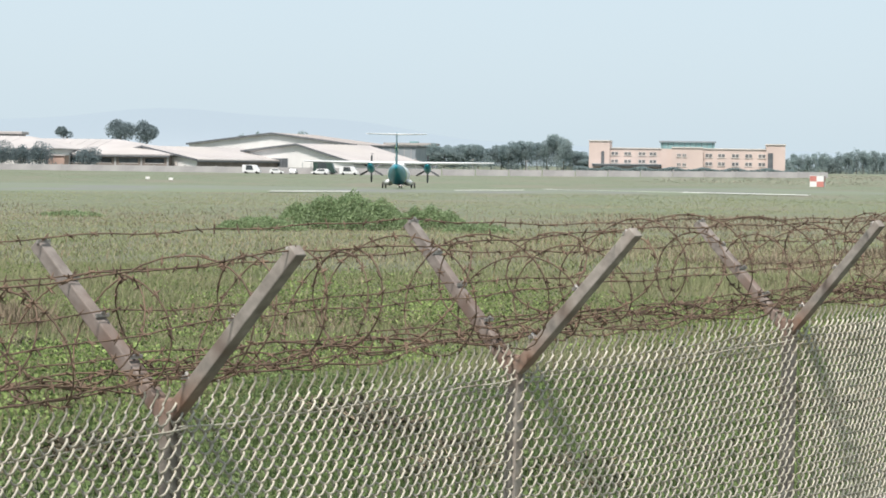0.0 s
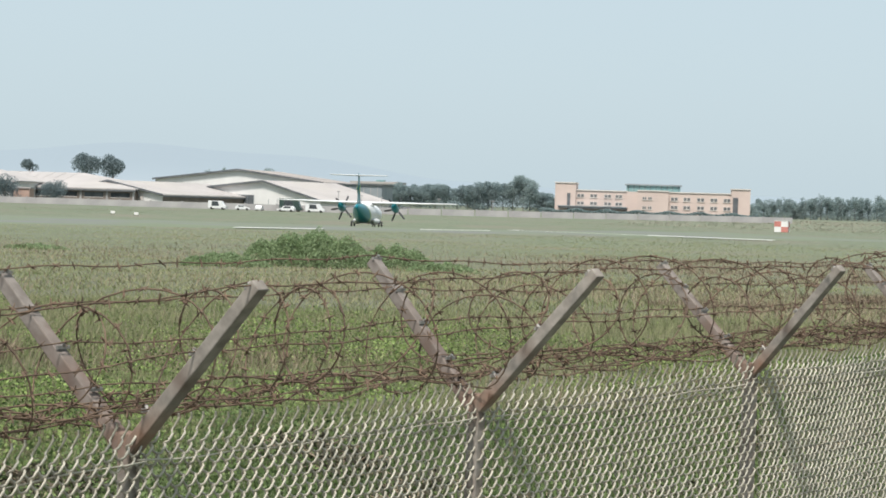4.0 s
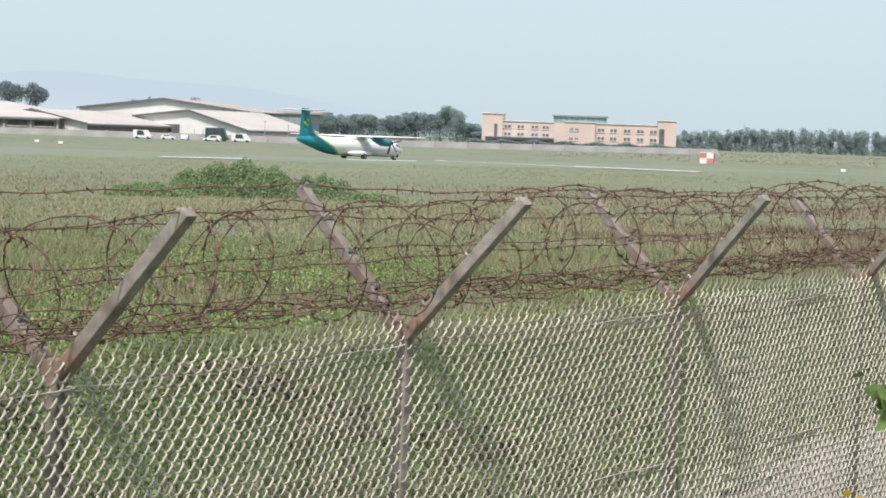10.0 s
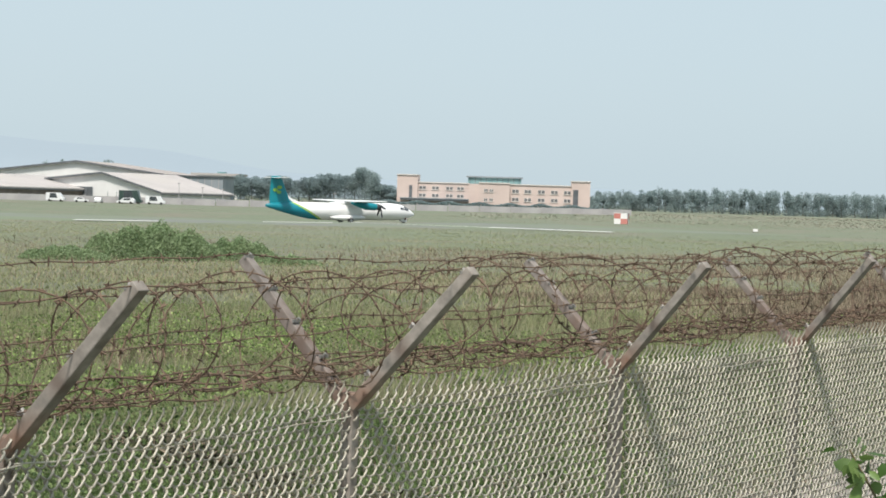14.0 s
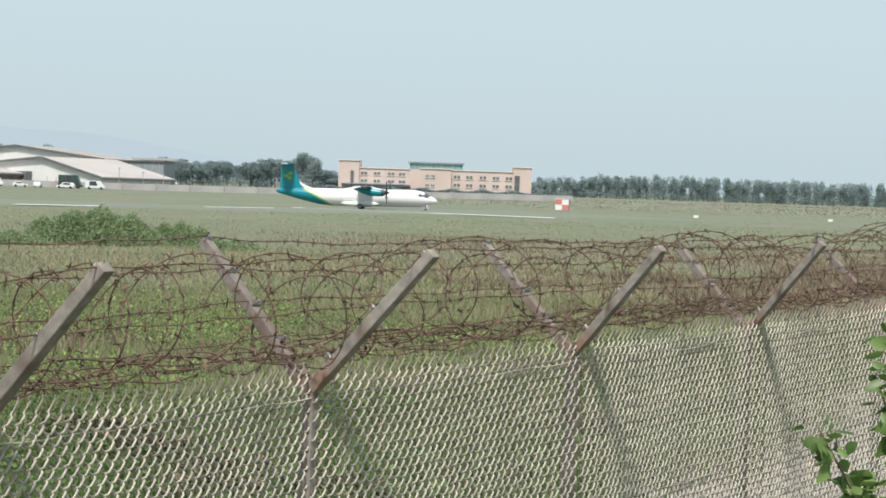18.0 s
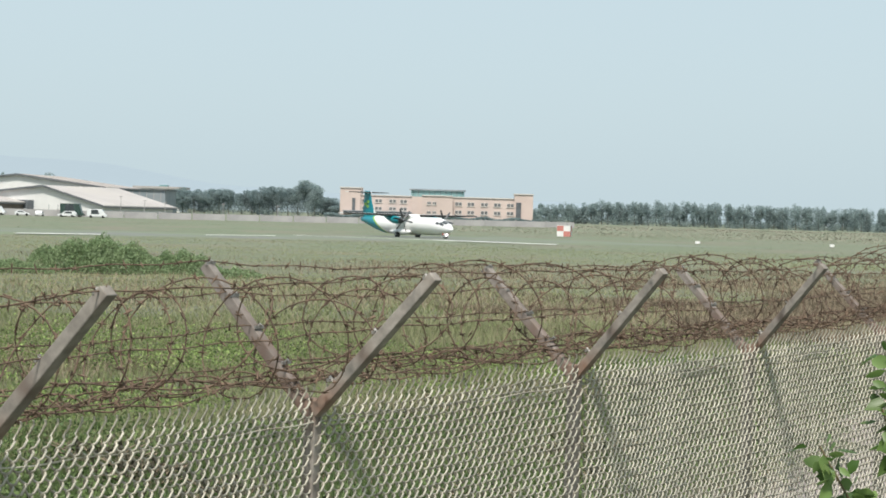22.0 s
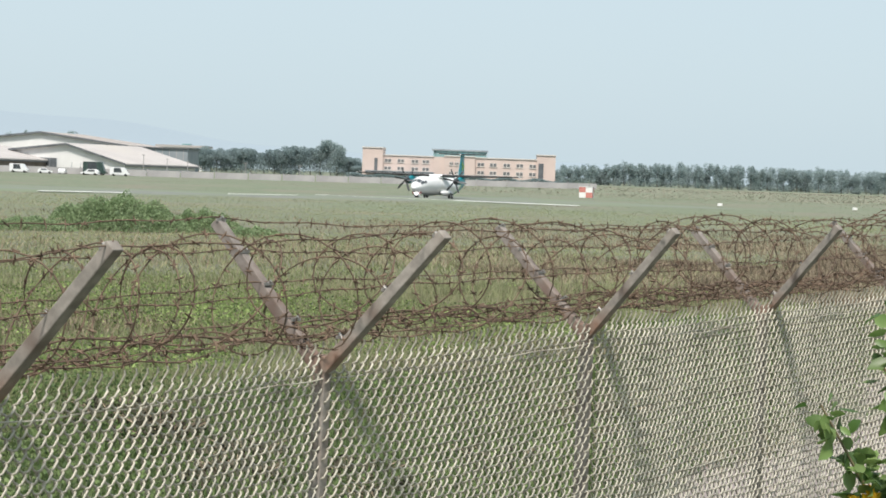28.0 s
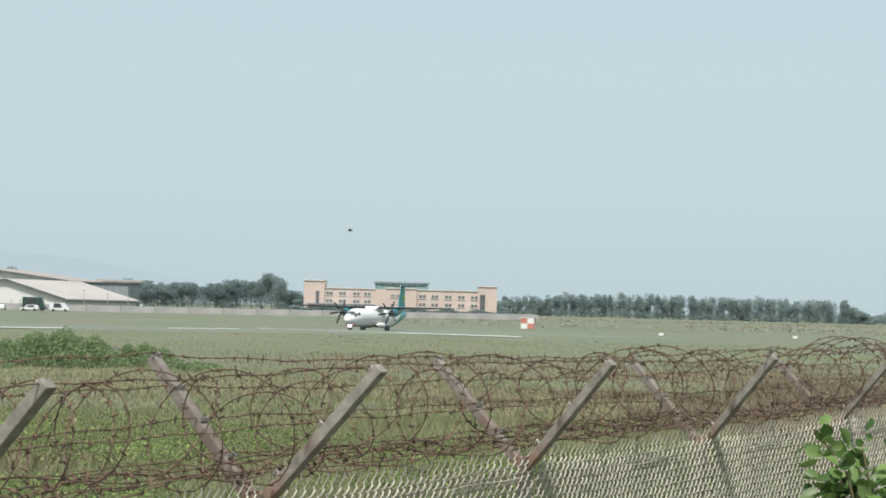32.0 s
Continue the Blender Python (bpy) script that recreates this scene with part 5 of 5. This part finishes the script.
def build_meadow():
    # green grass, near and far
    x, y = scatter(150000, 17, 62, power=0.9)
    k = patch(x, y, 3.1, 1.0)
    near = blades(x, y, rng.uniform(0.16, 0.42, len(x)) * (0.6 + 0.8 * k), rng.uniform(0.006, 0.013, len(x)), rng.uniform(0.1, 0.7, len(x)))
    low = behind(x, y) + 2.5 * (patch(x, y, 2.0, 3.1) - 0.5) < 15.0
    pick = np.repeat(low, 4)
    tagged(part("track_side_grass", fast_mesh("track_side_grass", near[0][pick], np.arange(int(pick.sum())).reshape(-1, 4)), M_DOCK), "dark green coarse grass beside the track", "grass", kind="stuff")
    near = near[0][~pick], np.arange(int((~pick).sum())).reshape(-1, 4)
    x, y = scatter(340000, 55, 265, power=0.9)
    keep = rng.uniform(0, 1, len(x)) > 0.95 * step(130, 262, y + 24 * (patch(x, y, 14.0, 2.7) - 0.5))
    x, y = x[keep], y[keep]
    k = patch(x, y, 6.0, 2.0)
    far = blades(x, y, rng.uniform(0.1, 0.28, len(x)) * (0.7 + 0.6 * k) * (1 - 0.7 * step(65, 125, y)), rng.uniform(0.012, 0.026, len(x)) * (1 + step(120, 200, y)), rng.uniform(0.3, 1.4, len(x)) * (1 + 1.6 * step(65, 125, y)))
    tagged(part("meadow_grass", fast_mesh("meadow_grass", *joined([near, far])), M_GRASS), "rough green meadow grass on the airfield", "grass", kind="stuff")
    # dry stems standing above it
    x, y = scatter(190000, 24, 175)
    k = patch(x, y, 5.0, 4.0) * step(28, 50, y)
    keep = rng.uniform(0, 1, len(x)) < (0.04 + (0.5 + 0.9 * step(-14, 6, x)) * np.clip(k - 0.32, 0, 1)) * (1 - 0.9 * step(70, 140, y))
    x, y = x[keep], y[keep]
    tagged(part("dry_grass", fast_mesh("dry_grass", *blades(x, y, rng.uniform(0.16, 0.5, len(x)) * (1 - 0.45 * step(70, 140, y)), 0.003 + 0.00011 * y, rng.uniform(0.1, 0.7, len(x)))), M_STRAW), "pale dry grass stems among the green", "dry grass", kind="stuff")
    # short tufts on the far turf, on both sides of the runway
    n = 90000
    y = rng.uniform(190, 520, n)
    x = rng.uniform(-0.42, 0.3, n) * y
    off = -(x + 51.0) * 0.645 + (y - 219.0) * 0.764
    run = (x + 51.0) * 0.764 + (y - 219.0) * 0.645
    keep = ((off < -1) | (off > 71) | (run > 131)) & (rng.uniform(0, 1, n) < 0.15 + 0.85 * patch(x, y, 9.0, 3.3) * patch(x, y, 27.0, 0.7) * 1.6)
    x, y = x[keep], y[keep]
    tagged(part("turf_tufts", fast_mesh("turf_tufts", *blades(x, y, rng.uniform(0.03, 0.07, len(x)), rng.uniform(0.05, 0.14, len(x)), rng.uniform(2.0, 6.0, len(x)))), M_TURF), "short tufts on the far airfield turf", "grass", kind="stuff")
    # pale rough verge beyond the runway
    n = 26000
    x = 300 * rng.uniform(0, 1, n) ** 0.8 - 20
    y = 380 + 265 * rng.uniform(0, 1, n) ** 0.6
    q = np.stack([x, y, land(x, y)], -1)
    k = patch(x, y, 16.0, 1.2)
    a = rng.uniform(0, 6.28, n)
    h = rng.uniform(0.12, 0.5, n) * (0.4 + k) * step(375, 520, y) + 0.05
    h = h * 0.45
    up = np.stack([1.2 * h * np.cos(a), 1.2 * h * np.sin(a), h], -1)
    ac = np.stack([np.full(n, 0.16), np.zeros(n), np.zeros(n)], -1)
    tagged(part("rough_verge", fast_mesh("rough_verge", *leaves(q, up, ac)), M_VERGE), "pale brown rough grass verge beyond the runway", "grass", kind="stuff")
    # leafy weeds in drifts
    x, y = scatter(270000, 17, 58, power=0.85)
    k = patch(x, y, 2.3, 5.5) * 0.6 + patch(x, y, 0.8, 2.2) * 0.4
    keep = rng.uniform(0, 1, len(x)) < np.clip((k - 0.32) * 2.6 + 0.4 * (1 - step(24, 38, y)), 0, 1) * (1 - 0.8 * step(38, 56, y))
    x, y, k = x[keep], y[keep], k[keep]
    z = land(x, y) + rng.uniform(0.03, 1, len(x)) * (0.18 + 0.5 * k)
    low = behind(x, y) + 2.5 * (patch(x, y, 2.0, 3.1) - 0.5) < 16.0
    for name, mat, pick, text in (("track_side_weeds", M_DOCK, low, "dark green docks and nettles beside the track"), ("weeds", M_WEED, ~low, "bright green leafy nettles and docks in drifts")):
        tagged(part(name, fast_mesh(name, *leaf_cloud(np.stack([x[pick], y[pick], z[pick]], -1), 0.06, 0.25, 0.36, 0.2)), mat), text, "weeds", kind="stuff")
    # withered grass low among the weeds by the track
    x, y = scatter(60000, 17, 46, clear=5.0)
    k = patch(x, y, 1.9, 7.7)
    keep = rng.uniform(0, 1, len(x)) < np.clip((k - 0.42) * 2.2, 0, 1)
    x, y = x[keep], y[keep]
    tagged(part("withered_grass", fast_mesh("withered_grass", *blades(x, y, rng.uniform(0.12, 0.45, len(x)), rng.uniform(0.005, 0.011, len(x)), rng.uniform(0.2, 1.3, len(x)))), M_DEAD), "withered brown grass low among the weeds", "grass", kind="stuff")
    # dull brown grass over the drier end of the meadow
    x, y = scatter(170000, 32, 140)
    k = patch(x, y, 4.2, 2.9) * 0.7 + patch(x, y, 1.4, 0.4) * 0.3
    keep = rng.uniform(0, 1, len(x)) < np.clip((k - 0.22) * 2.0, 0, 0.9) * (0.12 + 0.88 * step(-0.12, 0.1, x / y))
    x, y = x[keep], y[keep]
    tagged(part("dull_grass", fast_mesh("dull_grass", *blades(x, y, rng.uniform(0.15, 0.42, len(x)), 0.003 + 0.00012 * y, rng.uniform(0.2, 1.2, len(x)))), M_DEAD), "dull brown withered grass in the meadow", "grass", kind="stuff")
    # brown dock and bramble patches
    spots = [(-14.6, 38.0, 1.0, 0.85), (-15.6, 39, 0.8, 0.6), (-5.3, 27.0, 1.3, 0.35), (-9.3, 30.5, 1.0, 0.3), (6.5, 60, 2.4, 0.5), (9.5, 66, 3.0, 0.55), (13.0, 74, 3.6, 0.6), (16.5, 84, 4.0, 0.65), (5.0, 54, 1.8, 0.4), (11.5, 58, 2.5, 0.5), (2.0, 58, 1.8, 0.35), (19, 92, 4, 0.6), (8.0, 80, 3.5, 0.45), (1.0, 72, 2.5, 0.35), (-2.0, 24.5, 0.9, 0.3), (9.0, 58, 2.5, 0.5)]
    vs = []
    for sx, sy, sr, sh in spots:
        n = int(480 * sr * sr ** 0.5)
        a, r = rng.uniform(0, 2 * np.pi, n), sr * np.sqrt(rng.uniform(0, 1, n))
        vs.append(blades(sx + r * np.cos(a), sy + r * np.sin(a), sh * rng.uniform(0.4, 1.1, n), 0.003 + 0.00016 * np.full(n, sy), rng.uniform(0.1, 0.9, n)))
    tagged(part("dead_weeds", fast_mesh("dead_weeds", *joined(vs)), M_DEAD), "dead brown dock stems in clumps", "weeds", kind="stuff")


def bush(label, x, y, w, d, h, n, size, mat=None, group="meadow bushes"):
    z = float(land(x, y))
    p = thing("bush", label, "bush", group, m=pose(x, y, z))
    a = rng.uniform(0, 2 * np.pi, n)
    r = np.sqrt(rng.uniform(0, 1, n))
    px, py = r * np.cos(a), r * np.sin(a)
    dome = np.clip(1 - r ** 3.6, 0, 1) * (0.86 + 0.12 * np.sin(px * 6 + 1) * np.sin(py * 5 + 2) + 0.09 * np.sin(px * 15))
    pz = h * dome * rng.uniform(0.35, 1.15, n) ** 0.6 * (0.92 + 0.1 * np.sin(px * 19 + 2) * np.sin(py * 17))
    part("crown", fast_mesh("crown", *leaf_cloud(np.stack([px * w / 2, py * d / 2, np.maximum(pz, 0.03)], -1), size, 0.5, 0.4)), mat or M_BUSH, p, "tangle of green leaves")
    stems = []
    for k in range(24):
        t = rng.uniform(0, 2 * np.pi)
        e = np.array((math.cos(t) * w * 0.36, math.sin(t) * d * 0.36, h * rng.uniform(0.5, 1.0)))
        stems.append(tube_arrays([(e[0] * 0.15, e[1] * 0.15, -0.05), (e[0] * 0.6, e[1] * 0.6, e[2] * 0.75), e], (0.02, 0.014, 0.006), 4))
    part("stem_tangle", fast_mesh("stem_tangle", *joined(stems)), M_DEAD, p, "brown arching stems")


def build_bushes():
    # Dark leaf clumps put in to paint the shadowy hollows between the weeds
    for x, y, w, h in ((-4.9, 25.0, 2.1, 0.55), (-7.2, 21.6, 1.8, 0.5), (-2.8, 20.9, 1.5, 0.45), (-1.4, 21.2, 1.6, 0.45), (0.1, 22.3, 1.7, 0.45), (-4.1, 23.6, 1.7, 0.5), (-2.9, 22.4, 1.6, 0.45),
                       (1.6, 27.2, 2.2, 0.5), (1.8, 24.6, 1.7, 0.45), (-9.4, 30.0, 1.7, 0.45), (4.6, 31.5, 2.0, 0.45), (-12.2, 33.0, 1.6, 0.4), (-1.0, 19.6, 1.4, 0.4)):
        bush("low dark brown clump standing in for shadowy hollows among green weeds", x, y, w, w * 0.7, h, 900, 0.07, M_HOLLOW, "dark brambles")
    bush("broad green bramble bush standing in the meadow", -20.5, 103, 8.2, 5.0, 1.9, 26000, 0.11)
    bush("low green bush beside the bramble", -16.3, 105, 5.0, 3.5, 1.3, 9000, 0.11)
    bush("low spreading bramble in dry grass", -24.0, 98, 5.0, 3.5, 0.7, 7000, 0.1)
    bush("flat dark tuft of brambles in the meadow", -41.0, 117, 4.4, 3.0, 0.35, 1500, 0.14)
    bush("low green bramble with brown stems", -12.8, 100, 4.0, 3.0, 0.55, 1500, 0.14)


# ---- on the near bank ----
def leaf_sprig(pts, n, size, spread):
    """Folded leaves set along a twig."""
    p = np.asarray(pts, float)
    run = np.r_[0, np.cumsum(np.linalg.norm(np.diff(p, axis=0), axis=1))]
    s = rng.uniform(0.12, 1.0, n) * run[-1]
    q = np.stack([np.interp(s, run, p[:, j]) for j in range(3)], -1)
    w = random_ways(n, 0.15)
    c = np.cross(w, random_ways(n, 0.9))
    c /= np.linalg.norm(c, axis=1)[:, None]
    k = size * rng.uniform(0.65, 1.25, n)[:, None]
    base = q + w * spread * rng.uniform(0.1, 0.8, n)[:, None]
    nrm = np.cross(w, c)
    # six-cornered blade folded along its rib, drooping at the tip
    tip = base + w * k - np.array((0, 0, 0.22)) * k
    m1, m2 = base + w * k * 0.33, base + w * k * 0.7 - np.array((0, 0, 0.08)) * k
    lift = nrm * k * 0.1
    v = np.stack([base, m1 + c * k * 0.33 + lift, m2 + c * k * 0.27 + lift, tip, m2 - c * k * 0.27 + lift, m1 - c * k * 0.33 + lift, m1, m2], 1).reshape(-1, 3)
    i = np.arange(n)[:, None] * 8
    f = np.concatenate([i + np.array([[0, 1, 6, 6]]), i + np.array([[1, 2, 7, 6]]), i + np.array([[2, 3, 7, 7]]), i + np.array([[0, 6, 5, 5]]), i + np.array([[6, 7, 4, 5]]), i + np.array([[7, 3, 4, 4]])])
    return v, f


def tri_quads(v, f):
    """The same with three-cornered faces, so that no face names a corner twice."""
    f = np.asarray(f)
    a, b = f[:, [0, 1, 2]], f[:, [0, 2, 3]]
    t = np.concatenate([a, b])
    ok = (t[:, 0] != t[:, 1]) & (t[:, 1] != t[:, 2]) & (t[:, 0] != t[:, 2])
    return v, t[ok]


def build_bank_shrub():
    ox, oy = 0.98, 4.05
    z0 = float(land(ox, oy))
    p = thing("shrub", "leafy green shrub with broad fresh leaves on the near bank", "shrub", m=pose(ox, oy, z0))
    rd = random.Random(8)
    tips = [(-0.10, 0.0, 3.36), (-0.14, -0.05, 3.30), (-0.06, 0.1, 3.28), (-0.33, -0.03, 3.16), (-0.29, 0.0, 3.10), (-0.07, 0.0, 3.02), (-0.05, -0.1, 3.22), (0.05, 0.0, 3.30), (0.1, 0.1, 3.18),
            (-0.08, 0.08, 2.98), (-0.16, 0.0, 3.05), (-0.12, 0.03, 3.2), (-0.18, -0.04, 3.1), (-0.08, 0.0, 3.1), (-0.02, 0.02, 3.36), (-0.06, 0.06, 2.92), (-0.1, 0.05, 2.9), (-0.08, -0.04, 2.94), (0.0, 0.05, 3.12), (-0.1, -0.1, 3.0), (0.14, -0.05, 3.3), (-0.1, -0.06, 2.95), (-0.16, 0.02, 3.35), (-0.17, 0.05, 3.37), (-0.13, -0.03, 3.34), (-0.16, 0.0, 3.27), (-0.19, 0.03, 3.24), (-0.14, -0.02, 3.19), (-0.11, 0.02, 3.26)]
    for x, y, z in tips:
        h = z - z0 - 0.02
        pts = [(0.02 * rd.uniform(-1, 1), 0, 0), (x * 0.15 + 0.03, y * 0.3, h * 0.5), (x * 0.55 + 0.02, y * 0.7, h * 0.8), (x, y, h)]
        dense = [tuple(np.array([np.interp(t, np.linspace(0, 1, 4), [q[j] for q in pts]) for j in range(3)])) for t in np.linspace(0, 1, 12)]
        st = part("stem", fast_mesh("stem", *tube_arrays(dense, np.linspace(0.008, 0.0022, 12), 5)), M_TWIG, p)
        part("leaf_spray", smooth(fast_mesh("leaf_spray", *tri_quads(*leaf_sprig(dense[7:], 62, 0.042, 0.05)))), M_LEAF, st, "broad fresh green leaves")
    for gx, gy, gz in ((0.735, 4.0, 2.948), (0.765, 4.02, 2.928), (0.59, 4.0, 2.852)):
        g0 = float(land(gx, gy))
        g = thing("gorse", "gorse spray with clustered yellow flowers on the near bank", "gorse", "gorse sprays", m=pose(gx, gy, g0))
        for k in range(5):
            a = k * 1.25
            e = np.array((math.cos(a) * 0.018, math.sin(a) * 0.018, gz - g0 - 0.022 * k))
            dense = [e * (t ** 1.5, t ** 1.5, t) for t in np.linspace(0, 1, 8)]
            st = part("stem", fast_mesh("stem", *tube_arrays(dense, np.linspace(0.006, 0.002, 8), 5)), M_TWIG, g)
            q = np.array([dense[-1]] * 90) + rng.normal(size=(90, 3)) * (0.013, 0.013, 0.022) - (0, 0, 0.02)
            part("flower_cluster", fast_mesh("flower_cluster", *leaf_cloud(q, 0.021, 0.4, 0.5, 0.3)), M_GORSE, st, "yellow pea-like flowers")
            q = np.array([e * (t ** 1.5, t ** 1.5, t) for t in rng.uniform(0.6, 0.96, 90)]) + rng.normal(size=(90, 3)) * 0.012
            part("spine_tuft", fast_mesh("spine_tuft", *leaf_cloud(q, 0.03, 0.3, 0.07, 0.0)), M_LEAF, st, "thin green spines")


def build_bee():
    """An insect that flies past a few metres before the camera."""
    b = thing("bee", "small dark bee flying over the fence", "bee")
    f = 0.65
    part("body", loft([(0.009, 0, 0.0012, 0.0012), (0.006, 0.0005, 0.0035, 0.0035), (0.001, 0, 0.0042, 0.004), (-0.006, 0, 0.0035, 0.0032), (-0.01, -0.001, 0.0008, 0.0008)], 10), M_BIRD, b, shade=True, m=Matrix.Diagonal((f, f, f, 1)))
    for s in (-1, 1):
        part("wing", prism([(0.003, 0), (0.004, s * 0.008), (-0.001, s * 0.0105), (-0.004, s * 0.004)], -0.0003, 0.0003, "z"), M_BIRD, b, m=Matrix.Diagonal((f, f, f, 1)) @ pose(0, s * 0.003, 0.003, s * 20, 0, 0))
    rows = ((0, -2.6, 4.4, 5.6), (19, -2.2, 4.7, 5.0), (20, -1.06, 4.86, 3.99), (20.6, -1.9, 4.8, 4.9), (21.5, -2.6, 4.4, 5.6), (29.5, -2.6, 4.4, 3.0), (30.4, -0.9, 4.8, 2.6), (30.8, -0.27, 4.99, 3.4), (30.9, -0.312, 4.985, 3.904), (31.0, -0.365, 4.966, 4.104), (31.1, -0.45, 4.93, 4.36),
            (31.25, 0.1, 4.9, 4.5), (31.4, 0.34, 4.97, 4.1), (31.5, 0.307, 4.975, 3.758), (31.6, 0.302, 4.953, 4.06), (31.7, 0.289, 4.904, 4.42), (31.8, -0.107, 4.903, 4.455), (31.9, -0.217, 4.965, 3.814), (32, -0.26, 4.96, 3.798))
    FLYING.append((b, [(t, pose(x, y, z, 0, 0, 160)) for t, x, y, z in rows]))


build_ground()
build_hangars()
build_terminal()
build_airfield_things()
build_aircraft()
build_trees()
build_bushes()
build_meadow()
build_bank_shrub()
build_posts()
build_barbed_wire()
build_bee()
build_mesh()
motions()
